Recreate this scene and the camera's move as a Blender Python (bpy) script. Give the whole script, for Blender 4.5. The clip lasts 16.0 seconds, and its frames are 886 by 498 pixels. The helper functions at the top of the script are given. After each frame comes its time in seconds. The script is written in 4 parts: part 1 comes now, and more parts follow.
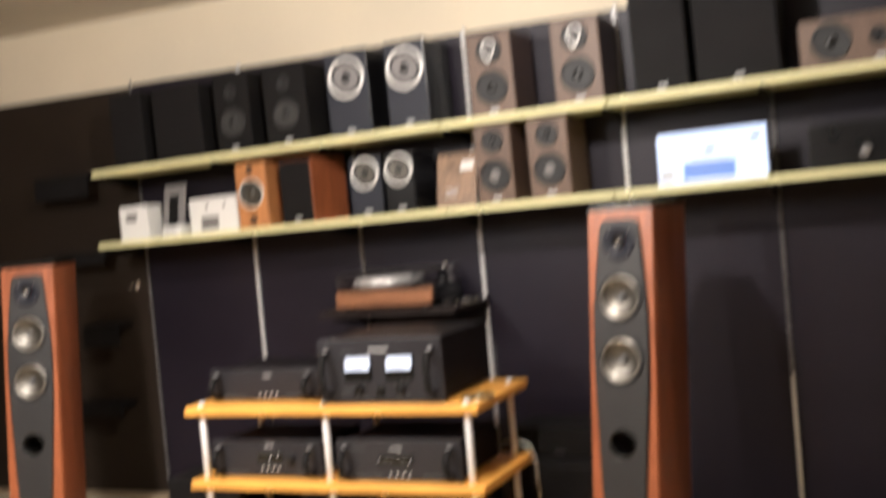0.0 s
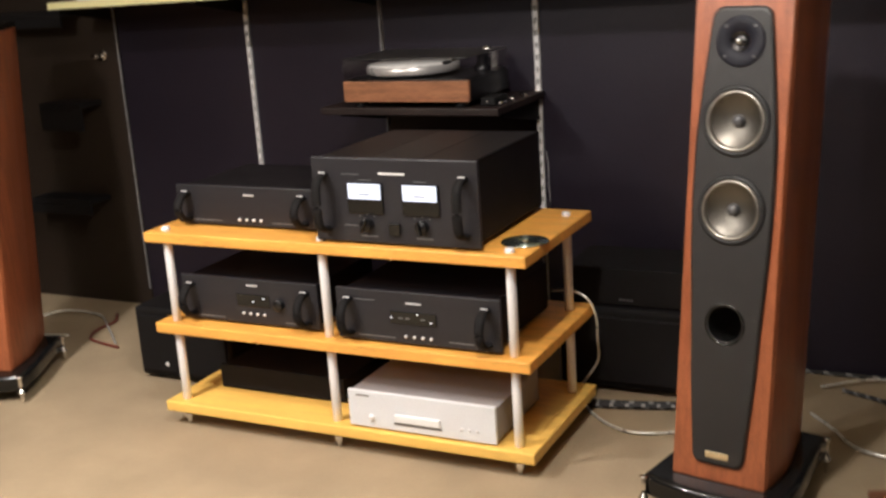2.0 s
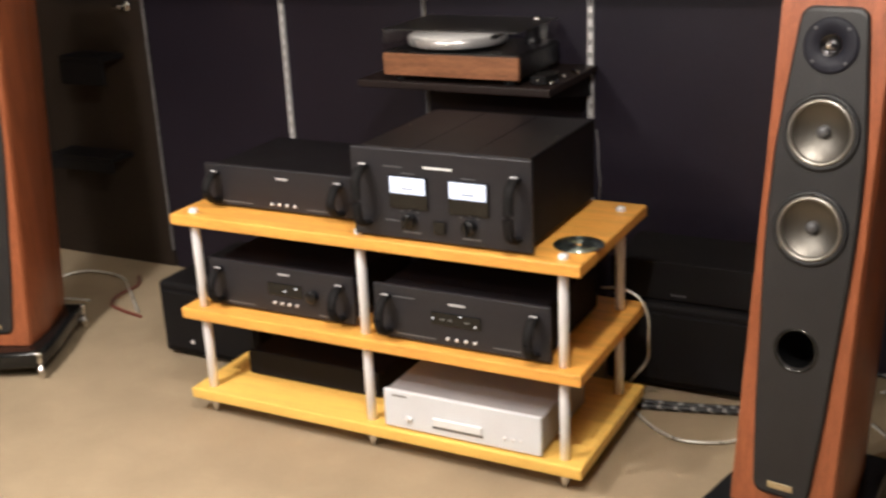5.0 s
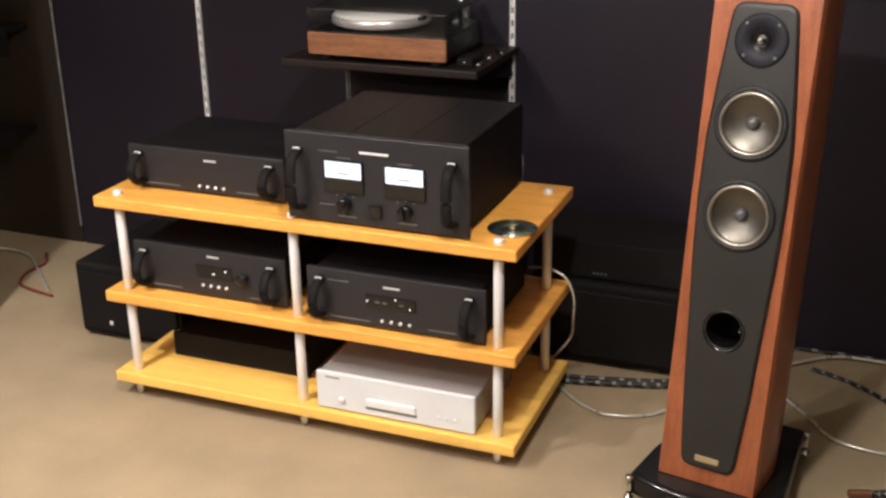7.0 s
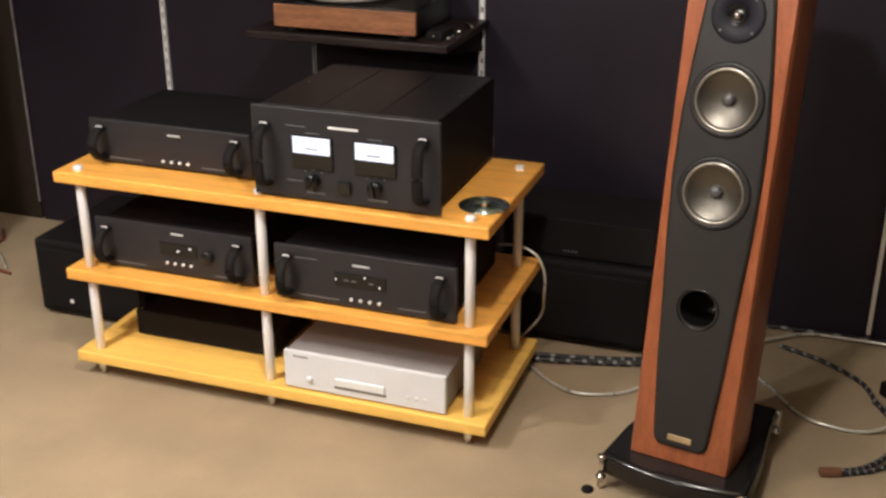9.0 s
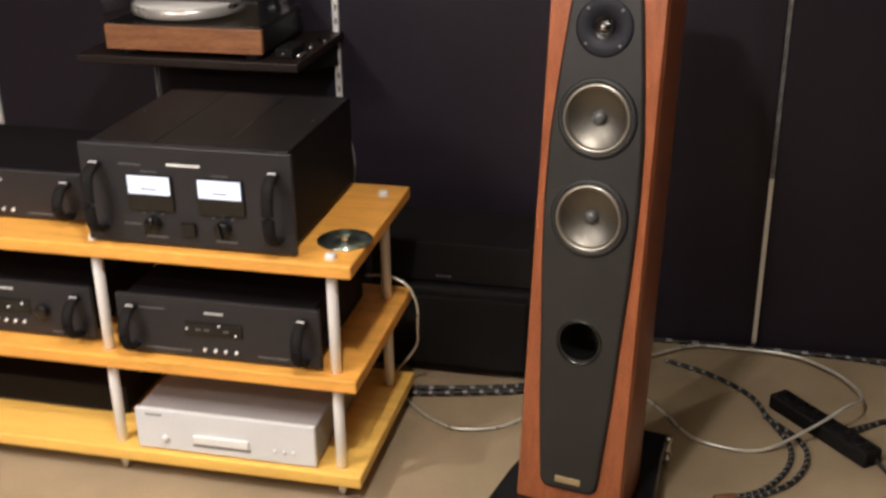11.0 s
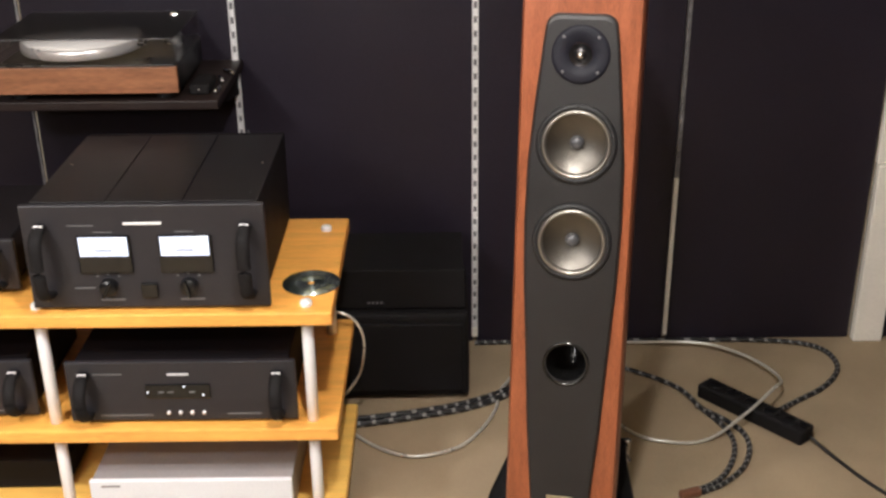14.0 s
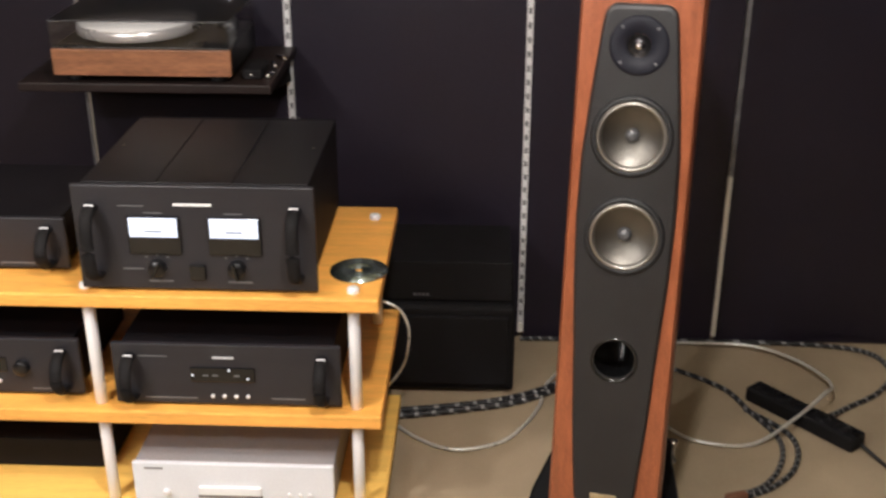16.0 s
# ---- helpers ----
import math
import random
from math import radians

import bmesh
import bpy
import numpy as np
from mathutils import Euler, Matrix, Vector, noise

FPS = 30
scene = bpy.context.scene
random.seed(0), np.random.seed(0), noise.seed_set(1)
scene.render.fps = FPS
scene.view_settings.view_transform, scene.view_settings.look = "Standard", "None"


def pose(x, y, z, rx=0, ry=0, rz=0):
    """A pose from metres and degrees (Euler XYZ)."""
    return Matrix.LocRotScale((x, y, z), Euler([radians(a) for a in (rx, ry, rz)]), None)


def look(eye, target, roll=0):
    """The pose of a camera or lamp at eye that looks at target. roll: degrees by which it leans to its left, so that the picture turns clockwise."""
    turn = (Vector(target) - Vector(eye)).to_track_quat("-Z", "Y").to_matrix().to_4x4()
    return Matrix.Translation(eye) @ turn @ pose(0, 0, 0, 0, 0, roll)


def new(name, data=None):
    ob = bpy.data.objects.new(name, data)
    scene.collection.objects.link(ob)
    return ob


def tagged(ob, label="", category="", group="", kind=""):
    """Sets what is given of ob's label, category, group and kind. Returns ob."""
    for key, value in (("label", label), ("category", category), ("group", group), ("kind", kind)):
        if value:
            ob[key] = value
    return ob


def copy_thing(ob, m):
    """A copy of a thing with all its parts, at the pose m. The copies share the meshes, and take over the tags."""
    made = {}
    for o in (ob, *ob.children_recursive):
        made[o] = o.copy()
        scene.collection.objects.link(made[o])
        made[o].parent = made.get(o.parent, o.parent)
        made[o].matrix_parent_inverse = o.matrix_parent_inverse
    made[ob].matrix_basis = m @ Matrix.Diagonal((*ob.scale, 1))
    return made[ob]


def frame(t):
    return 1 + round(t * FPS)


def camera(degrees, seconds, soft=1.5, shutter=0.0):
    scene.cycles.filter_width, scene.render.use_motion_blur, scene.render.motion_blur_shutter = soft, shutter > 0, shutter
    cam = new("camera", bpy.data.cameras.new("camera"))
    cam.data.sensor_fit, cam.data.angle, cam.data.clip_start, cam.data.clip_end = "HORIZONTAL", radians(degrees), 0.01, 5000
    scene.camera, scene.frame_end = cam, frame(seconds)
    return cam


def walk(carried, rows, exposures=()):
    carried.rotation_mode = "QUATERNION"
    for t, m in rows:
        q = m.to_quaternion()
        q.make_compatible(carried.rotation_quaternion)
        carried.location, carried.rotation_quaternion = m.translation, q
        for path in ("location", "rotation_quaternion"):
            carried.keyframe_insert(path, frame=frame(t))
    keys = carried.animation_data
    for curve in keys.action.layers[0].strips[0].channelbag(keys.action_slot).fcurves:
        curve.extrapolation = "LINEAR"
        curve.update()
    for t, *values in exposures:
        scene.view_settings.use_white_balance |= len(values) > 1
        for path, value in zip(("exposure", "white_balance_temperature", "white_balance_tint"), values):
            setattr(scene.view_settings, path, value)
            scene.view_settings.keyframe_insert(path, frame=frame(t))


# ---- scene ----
cam = camera(42.8, 16.0, soft=2.6, shutter=0.8)
PATH = [
    (0, (0.104, 0.112, 1.219), (-0.708, 1.939, 1.144), -5.1),
    (0.5, (-0.043, 0.364, 1.189), (-0.926, 2.137, 0.911), -7.0),
    (1, (-0.138, 0.58, 1.21), (-1.011, 2.357, 0.929), -8.0),
    (1.5, (-0.171, 0.86, 1.217), (-1.03, 2.617, 0.799), -7.2),
    (2, (-0.315, 1.071, 1.3), (-1.189, 2.793, 0.78), -3.8),
    (2.5, (-0.399, 1.247, 1.299), (-1.237, 2.994, 0.804), 1.1),
    (3, (-0.455, 1.285, 1.374), (-1.225, 3.052, 0.842), 0.7),
    (3.5, (-0.409, 1.27, 1.436), (-1.458, 2.892, 0.918), -3.4),
    (4, (-0.422, 1.252, 1.424), (-1.578, 2.778, 0.845), -5.2),
    (4.5, (-0.432, 1.273, 1.421), (-1.514, 2.832, 0.791), -4.6),
    (5, (-0.481, 1.257, 1.447), (-1.367, 2.924, 0.784), -2.7),
    (7.5, (-0.625, 1.179, 1.519), (-1.293, 2.912, 0.778), -0.5),
    (8, (-0.654, 1.164, 1.502), (-1.295, 2.908, 0.763), 0.0),
    (10.5, (-0.585, 1.412, 1.511), (-1.136, 3.142, 0.671), -1.0),
    (11, (-0.65, 1.464, 1.512), (-1.069, 3.252, 0.72), -0.7),
    (11.5, (-0.675, 1.551, 1.536), (-1.119, 3.337, 0.753), -2.7),
    (12, (-0.728, 1.569, 1.558), (-1.115, 3.369, 0.778), -3.3),
    (12.5, (-0.923, 1.516, 1.583), (-1.078, 3.349, 0.797), -1.4),
    (13, (-1.048, 1.52, 1.576), (-1.086, 3.355, 0.782), -0.5),
    (13.5, (-1.072, 1.511, 1.58), (-1.092, 3.342, 0.777), -0.7),
    (14, (-1.092, 1.479, 1.596), (-1.091, 3.304, 0.776), -0.6),
    (14.5, (-1.101, 1.451, 1.604), (-1.092, 3.269, 0.77), -0.6),
    (15, (-1.11, 1.457, 1.597), (-1.11, 3.272, 0.758), -0.8),
    (15.5, (-1.119, 1.475, 1.584), (-1.137, 3.288, 0.74), -1.1),
    (16, (-1.105, 1.494, 1.57), (-1.18, 3.316, 0.749), 0.1),
]
walk(cam, [(t, look(eye, target, roll)) for t, eye, target, roll in PATH],
     [(0.0, 0.42, 5000, 12), (0.35, 0.18, 5200, 11), (0.7, 0.02, 5050, 11), (3.0, 0.06, 4980, 11), (5.0, 0.07, 4980, 11), (8.2, -0.02, 5000, 11), (10.3, -0.22, 5100, 11), (12.5, 0.15, 4850, 12), (14.5, 0.17, 4850, 12), (16.0, 0.03, 4850, 12)])

# ---- world and lamps ----
world = bpy.data.worlds.new("room_dark")
scene.world = world
world.use_nodes = True
world.node_tree.nodes["Background"].inputs[0].default_value = (1.0, 0.8, 0.6, 1)
world.node_tree.nodes["Background"].inputs[1].default_value = 0.02


def unseen_light(x, y, z, watts, warm=(1.0, 0.79, 0.55), size=0.07):
    data = bpy.data.lights.new("unseen_light", "POINT")
    data.energy, data.color, data.shadow_soft_size = watts, warm, size
    ob = new("unseen_light", data)
    ob.location = (x, y, z)
    return ob


def downlight(x, y, z, watts, angle, warm=(1.0, 0.79, 0.55)):
    data = bpy.data.lights.new("downlight", "SPOT")
    data.energy, data.color, data.shadow_soft_size = watts, warm, 0.06
    data.spot_size, data.spot_blend = radians(angle), 0.9
    ob = new("downlight", data)
    ob.location = (x, y, z)
    return ob


downlight(-2.70, 2.10, 2.2, 240, 135)
unseen_light(-1.08, 2.50, 2.15, 95, size=0.05)
# added to brighten the upper cream wall, no known lamp here
unseen_light(-2.50, 1.45, 2.08, 82)
# added frontal fill, no known lamp here
unseen_light(-2.2, 0.2, 2.08, 45)


# ---- materials ----
def material(name, color, rough=0.5, metal=0.0, vary=0.15, scale=6.0, fine=90.0, bump=0.05, stretch=(1, 1, 1), dark=None, spec=0.5, rand=0.0, rvar=0.1):
    """Two scales of noise on colour and roughness, and a fine relief."""
    m = bpy.data.materials.new(name)
    m.use_nodes = True
    n, l = m.node_tree.nodes, m.node_tree.links
    b = n["Principled BSDF"]
    b.inputs["Metallic"].default_value = metal
    b.inputs["Specular IOR Level"].default_value = spec
    tc = n.new("ShaderNodeTexCoord")
    mp = n.new("ShaderNodeMapping")
    mp.inputs["Scale"].default_value = stretch
    l.new(tc.outputs["Object"], mp.inputs["Vector"])
    big = n.new("ShaderNodeTexNoise")
    big.inputs["Scale"].default_value, big.inputs["Detail"].default_value = scale, 4
    small = n.new("ShaderNodeTexNoise")
    small.inputs["Scale"].default_value, small.inputs["Detail"].default_value = fine, 3
    l.new(mp.outputs[0], big.inputs["Vector"])
    l.new(mp.outputs[0], small.inputs["Vector"])
    mix = n.new("ShaderNodeMath")
    mix.operation = "MULTIPLY_ADD"
    mix.inputs[1].default_value = 0.45
    l.new(small.outputs["Fac"], mix.inputs[0])
    half = n.new("ShaderNodeMath")
    half.operation = "MULTIPLY"
    half.inputs[1].default_value = 0.55
    l.new(big.outputs["Fac"], half.inputs[0])
    l.new(half.outputs[0], mix.inputs[2])
    ramp = n.new("ShaderNodeValToRGB")
    lo = dark or tuple(c * (1 - 2 * vary) for c in color)
    hi = tuple(min(1, c * (1 + vary)) for c in color)
    ramp.color_ramp.elements[0].position, ramp.color_ramp.elements[0].color = 0.32, (*lo, 1)
    ramp.color_ramp.elements[1].position, ramp.color_ramp.elements[1].color = 0.68, (*hi, 1)
    l.new(mix.outputs[0], ramp.inputs[0])
    out = ramp.outputs[0]
    if rand:
        info = n.new("ShaderNodeObjectInfo")
        hsv = n.new("ShaderNodeHueSaturation")
        span = n.new("ShaderNodeMapRange")
        span.inputs[3].default_value, span.inputs[4].default_value = 1 - rand, 1 + rand
        l.new(info.outputs["Random"], span.inputs[0])
        l.new(span.outputs[0], hsv.inputs["Value"])
        l.new(out, hsv.inputs["Color"])
        out = hsv.outputs[0]
    l.new(out, b.inputs["Base Color"])
    rr = n.new("ShaderNodeMapRange")
    rr.inputs[3].default_value, rr.inputs[4].default_value = max(0.02, rough - rvar), min(1, rough + rvar)
    l.new(big.outputs["Fac"], rr.inputs[0])
    l.new(rr.outputs[0], b.inputs["Roughness"])
    if bump:
        bp = n.new("ShaderNodeBump")
        bp.inputs["Strength"].default_value, bp.inputs["Distance"].default_value = bump, 0.002
        l.new(small.outputs["Fac"], bp.inputs["Height"])
        l.new(bp.outputs[0], b.inputs["Normal"])
    return m


def glowing(name, color, strength, base=0.6):
    m = bpy.data.materials.new(name)
    m.use_nodes = True
    b = m.node_tree.nodes["Principled BSDF"]
    b.inputs["Base Color"].default_value = (base, base, base, 1)
    b.inputs["Emission Color"].default_value = (*color, 1)
    b.inputs["Emission Strength"].default_value = strength
    return m


def glassy(name, color, rough=0.02, low=0.03, high=0.30):
    """Clear acrylic sheet: mostly see-through, with a mirror sheen."""
    m = bpy.data.materials.new(name)
    m.use_nodes = True
    n, l = m.node_tree.nodes, m.node_tree.links
    n.remove(n["Principled BSDF"])
    t, g, mx, fr = n.new("ShaderNodeBsdfTransparent"), n.new("ShaderNodeBsdfGlossy"), n.new("ShaderNodeMixShader"), n.new("ShaderNodeLayerWeight")
    t.inputs[0].default_value = (*color, 1)
    g.inputs["Roughness"].default_value = rough
    fr.inputs[0].default_value = 0.12
    span = n.new("ShaderNodeMapRange")
    span.inputs[3].default_value, span.inputs[4].default_value = low, high
    l.new(fr.outputs["Facing"], span.inputs[0])
    l.new(span.outputs[0], mx.inputs[0])
    l.new(t.outputs[0], mx.inputs[1])
    l.new(g.outputs[0], mx.inputs[2])
    l.new(mx.outputs[0], n["Material Output"].inputs[0])
    return m


CARPET = material("carpet", (0.350, 0.276, 0.174), 0.95, vary=0.10, scale=5, fine=420, bump=0.5, spec=0.1)
PANEL = material("wall_panel", (0.0152, 0.0116, 0.0200), 0.45, spec=0.35, vary=0.12, scale=2.0, fine=140, bump=0.08, rand=0.15)
BROWN_WALL = material("brown_wall", (0.022, 0.0148, 0.0092), 0.6, vary=0.15, scale=2.5, fine=120, bump=0.05, spec=0.3)
CREAM = material("cream_paint", (0.78, 0.69, 0.52), 0.8, vary=0.04, scale=2, fine=160, bump=0.08)
CEILING = material("ceiling_paint", (0.72, 0.68, 0.60), 0.9, vary=0.04, scale=2, fine=120, bump=0.1)
CURTAIN = material("curtain_cloth", (0.040, 0.027, 0.016), 0.95, vary=0.2, scale=5, fine=300, bump=0.4, spec=0.1)
CHERRY = material("cherry_veneer", (0.300, 0.093, 0.032), 0.34, vary=0.22, scale=7, fine=60, bump=0.03, stretch=(9, 9, 0.7))
HONEY = material("honey_wood", (0.86, 0.43, 0.065), 0.42, vary=0.14, scale=5, fine=40, bump=0.05, stretch=(0.8, 9, 9), rand=0.05)
PALE_HONEY = material("pale_honey_wood", (0.93, 0.58, 0.11), 0.42, vary=0.1, scale=5, fine=40, bump=0.05, stretch=(0.8, 9, 9))
WALNUT = material("walnut", (0.30, 0.13, 0.055), 0.45, vary=0.3, scale=6, fine=45, bump=0.05, stretch=(1.0, 9, 9))
BROWN_SPK = material("brown_veneer", (0.14, 0.09, 0.062), 0.5, vary=0.2, scale=7, fine=60, bump=0.04, stretch=(8, 8, 0.8))
ORANGE = material("orange_veneer", (0.50, 0.22, 0.07), 0.42, vary=0.2, scale=7, fine=60, bump=0.04, stretch=(8, 8, 0.8))
SHELF_BOARD = material("shelf_laminate", (0.86, 0.82, 0.43), 0.5, vary=0.05, scale=4, fine=80, bump=0.03)
DARK_WOOD = material("dark_wood", (0.06, 0.032, 0.022), 0.35, vary=0.25, scale=6, fine=50, bump=0.03, stretch=(1, 9, 9))
SHELF_DARK = material("dark_shelf", (0.018, 0.011, 0.009), 0.5, vary=0.25, scale=6, fine=50, bump=0.03, stretch=(1, 9, 9), spec=0.3)
BLACK = material("black_lacquer", (0.006, 0.006, 0.0065), 0.3, vary=0.1, scale=5, fine=150, bump=0.01)
GLOSS = material("black_gloss", (0.008, 0.008, 0.008), 0.14, vary=0.1, scale=5, fine=150, bump=0.0)
MATT = material("black_matt", (0.0075, 0.0066, 0.0068), 0.75, vary=0.15, scale=8, fine=220, bump=0.1, spec=0.2)
CHASSIS = material("black_chassis", (0.0080, 0.0070, 0.0085), 0.6, vary=0.12, scale=8, fine=260, bump=0.06, spec=0.1)
AMP_TOP = material("satin_black_top", (0.0085, 0.0075, 0.009), 0.42, vary=0.12, scale=8, fine=260, bump=0.02, spec=0.35, rvar=0.03)
FACE = material("anodised_face", (0.030, 0.029, 0.034), 0.42, metal=0.35, vary=0.08, scale=6, fine=260, bump=0.03, stretch=(0.3, 1, 6))
BAFFLE = material("grey_baffle", (0.0155, 0.0145, 0.0145), 0.5, vary=0.1, scale=8, fine=320, bump=0.12)
RUBBER = material("rubber", (0.010, 0.010, 0.0105), 0.55, vary=0.1, scale=8, fine=120, bump=0.04)
CONE = material("metal_cone", (0.15, 0.141, 0.124), 0.44, metal=1.0, vary=0.02, scale=10, fine=160, bump=0.0, rvar=0.01)
GREY_CONE = material("grey_cone", (0.028, 0.027, 0.026), 0.6, vary=0.1, scale=10, fine=160, bump=0.0)
RING = material("satin_ring", (0.40, 0.38, 0.34), 0.34, metal=0.9, vary=0.02, scale=10, fine=160, bump=0.0, rvar=0.01)
CAP = material("dust_cap", (0.10, 0.10, 0.105), 0.35, metal=0.3, vary=0.04, scale=10, fine=160, bump=0.0, rvar=0.02)
DOME = material("tweeter_dome", (0.07, 0.068, 0.072), 0.2, metal=0.9, vary=0.02, scale=10, fine=160, bump=0.0, rvar=0.01)
TWEETER = material("tweeter_plate", (0.0075, 0.0075, 0.014), 0.6, spec=0.3, vary=0.04, scale=10, fine=160, bump=0.0, rvar=0.02)
ALU = material("brushed_aluminium", (0.90, 0.89, 0.90), 0.34, metal=0.2, vary=0.06, scale=8, fine=160, bump=0.03, stretch=(6, 6, 0.4))
CHROME = material("chrome", (0.85, 0.84, 0.83), 0.14, metal=1.0, vary=0.03, scale=6, fine=100, bump=0.0)
PLATTER = material("turned_aluminium", (0.82, 0.81, 0.80), 0.30, metal=0.55, vary=0.05, scale=6, fine=120, bump=0.0)
TRIM_WHITE = material("trim_paint", (0.92, 0.89, 0.79), 0.5, vary=0.04, scale=5, fine=120, bump=0.03)
BRAID = material("pale_braid", (0.24, 0.235, 0.23), 0.5, vary=0.1, scale=20, fine=200, bump=0.1)
SILVER = material("silver_case", (0.80, 0.82, 0.86), 0.42, metal=0.1, vary=0.05, scale=6, fine=240, bump=0.02)
# silver player's body, darkened to carry the shade of the board above it
SHADED_CASE = material("shaded_case", (0.30, 0.29, 0.29), 0.5, vary=0.08, scale=6, fine=240, bump=0.02)
STRIP = material("slotted_steel", (0.88, 0.87, 0.86), 0.40, metal=0.1, vary=0.12, scale=9, fine=120, bump=0.05)
DULL_STEEL = material("dull_steel", (0.26, 0.25, 0.25), 0.5, metal=0.2, vary=0.25, scale=9, fine=60, bump=0.05)
WHITE = material("white_card", (0.86, 0.86, 0.85), 0.6, vary=0.03, scale=5, fine=120, bump=0.02)
WHITE_RING = material("white_ring", (0.85, 0.84, 0.82), 0.3, metal=0.2, vary=0.03, scale=5, fine=100, bump=0.0)
GREYPRINT = material("grey_print", (0.22, 0.21, 0.21), 0.6, vary=0.1, scale=8, fine=120, bump=0.0)
NAVY = material("navy_lacquer", (0.009, 0.011, 0.022), 0.55, vary=0.1, scale=5, fine=120, bump=0.0)
LEGEND = material("printed_legend", (0.55, 0.55, 0.56), 0.4, vary=0.05, scale=8, fine=100, bump=0.0)
FADED = material("fine_legend", (0.14, 0.14, 0.145), 0.5, vary=0.05, scale=8, fine=100, bump=0.0)
BADGE = material("brass_badge", (0.60, 0.50, 0.30), 0.3, metal=0.8, vary=0.08, scale=9, fine=120, bump=0.0)
SLEEVE = material("silver_sleeve", (0.88, 0.87, 0.80), 0.3, metal=0.55, vary=0.1, scale=20, fine=200, bump=0.05)
MAT = material("platter_mat", (0.95, 0.94, 0.90), 0.35, vary=0.04, scale=5, fine=120, bump=0.0)
DISC = material("compact_disc", (0.62, 0.72, 0.66), 0.24, metal=0.95, vary=0.3, scale=14, fine=60, bump=0.0)
_n = DISC.node_tree.nodes
_t = _n.new("ShaderNodeTangent")
_t.direction_type, _t.axis = "RADIAL", "Z"
_n["Principled BSDF"].inputs["Anisotropic"].default_value = 0.95
_n["Principled BSDF"].inputs["Anisotropic Rotation"].default_value = 0.25
DISC.node_tree.links.new(_t.outputs[0], _n["Principled BSDF"].inputs["Tangent"])
PAPER = material("brochure_print", (0.27, 0.17, 0.10), 0.4, vary=0.35, scale=9, fine=50, bump=0.0)
TAN = material("tan_plug", (0.16, 0.07, 0.035), 0.5, vary=0.1, scale=8, fine=90, bump=0.0)
SCREEN = glowing("screen_glow", (0.90, 0.92, 1.0), 1.0, 0.1)
SCREEN_BLUE = glowing("screen_blue", (0.16, 0.27, 0.55), 0.8, 0.05)
METER = glowing("meter_glow", (1.0, 0.93, 0.88), 0.95, 0.3)
LAMP_DOT = glowing("indicator_glow", (1.0, 0.9, 0.8), 1.0)
ACRYLIC = glassy("clear_acrylic", (0.96, 0.95, 0.94))
GLARE_ACRYLIC = glassy("glare_acrylic", (0.42, 0.40, 0.40), 0.35, 0.10, 0.45)


# ---- mesh helpers ----
def box(sx, sy, sz, c=(0, 0, 0), bev=0.0, seg=2, bm=None):
    """A box with its middle at c, with rounded edges, added to bm."""
    own = bmesh.new()
    bmesh.ops.create_cube(own, size=1)
    bmesh.ops.scale(own, vec=(sx, sy, sz), verts=own.verts)
    if bev:
        bmesh.ops.bevel(own, geom=own.edges[:], offset=min(bev, 0.45 * min(sx, sy, sz)), segments=seg, profile=0.5, affect="EDGES")
    bmesh.ops.translate(own, vec=c, verts=own.verts)
    return merged(bm, own)


def merged(bm, own):
    if bm is None:
        return own
    me = bpy.data.meshes.new("scratch")
    own.to_mesh(me)
    own.free()
    bm.from_mesh(me)
    bpy.data.meshes.remove(me)
    return bm


def lathe(profile, n=32, m=None, bm=None):
    """Turns (radius, height) pairs round z."""
    own = bmesh.new()
    rings = []
    for r, h in profile:
        if r < 1e-6:
            rings.append([own.verts.new((0, 0, h))])
        else:
            rings.append([own.verts.new((r * math.cos(2 * math.pi * i / n), r * math.sin(2 * math.pi * i / n), h)) for i in range(n)])
    for a, b in zip(rings, rings[1:]):
        for i in range(n):
            j = (i + 1) % n
            if len(a) == 1 and len(b) > 1:
                own.faces.new((a[0], b[i], b[j]))
            elif len(b) == 1 and len(a) > 1:
                own.faces.new((a[i], a[j], b[0]))
            elif len(a) > 1:
                own.faces.new((a[i], a[j], b[j], b[i]))
    bmesh.ops.recalc_face_normals(own, faces=own.faces)
    for f in own.faces:
        f.smooth = True
    if m is not None:
        own.transform(m)
    return merged(bm, own)


def rod(r, a, b, n=16, bev=0.0, bm=None):
    """A round bar from a to b."""
    a, b = Vector(a), Vector(b)
    d = b - a
    h = d.length
    e = min(bev, r * 0.5, h * 0.3)
    prof = [(0, 0), (r - e, 0), (r, e), (r, h - e), (r - e, h), (0, h)] if e else [(0, 0), (r, 0), (r, h), (0, h)]
    return lathe(prof, n, Matrix.Translation(a) @ d.to_track_quat("Z", "Y").to_matrix().to_4x4(), bm)


def smooth_line(points, per=8):
    """A Catmull-Rom line through the points."""
    p = [Vector(v) for v in points]
    p = [2 * p[0] - p[1]] + p + [2 * p[-1] - p[-2]]
    out = []
    for i in range(1, len(p) - 2):
        for k in range(per):
            t = k / per
            out.append(0.5 * (2 * p[i] + (p[i + 1] - p[i - 1]) * t + (2 * p[i - 1] - 5 * p[i] + 4 * p[i + 1] - p[i + 2]) * t * t + (3 * p[i] - p[i - 1] - 3 * p[i + 1] + p[i + 2]) * t**3))
    return out + [p[-2]]


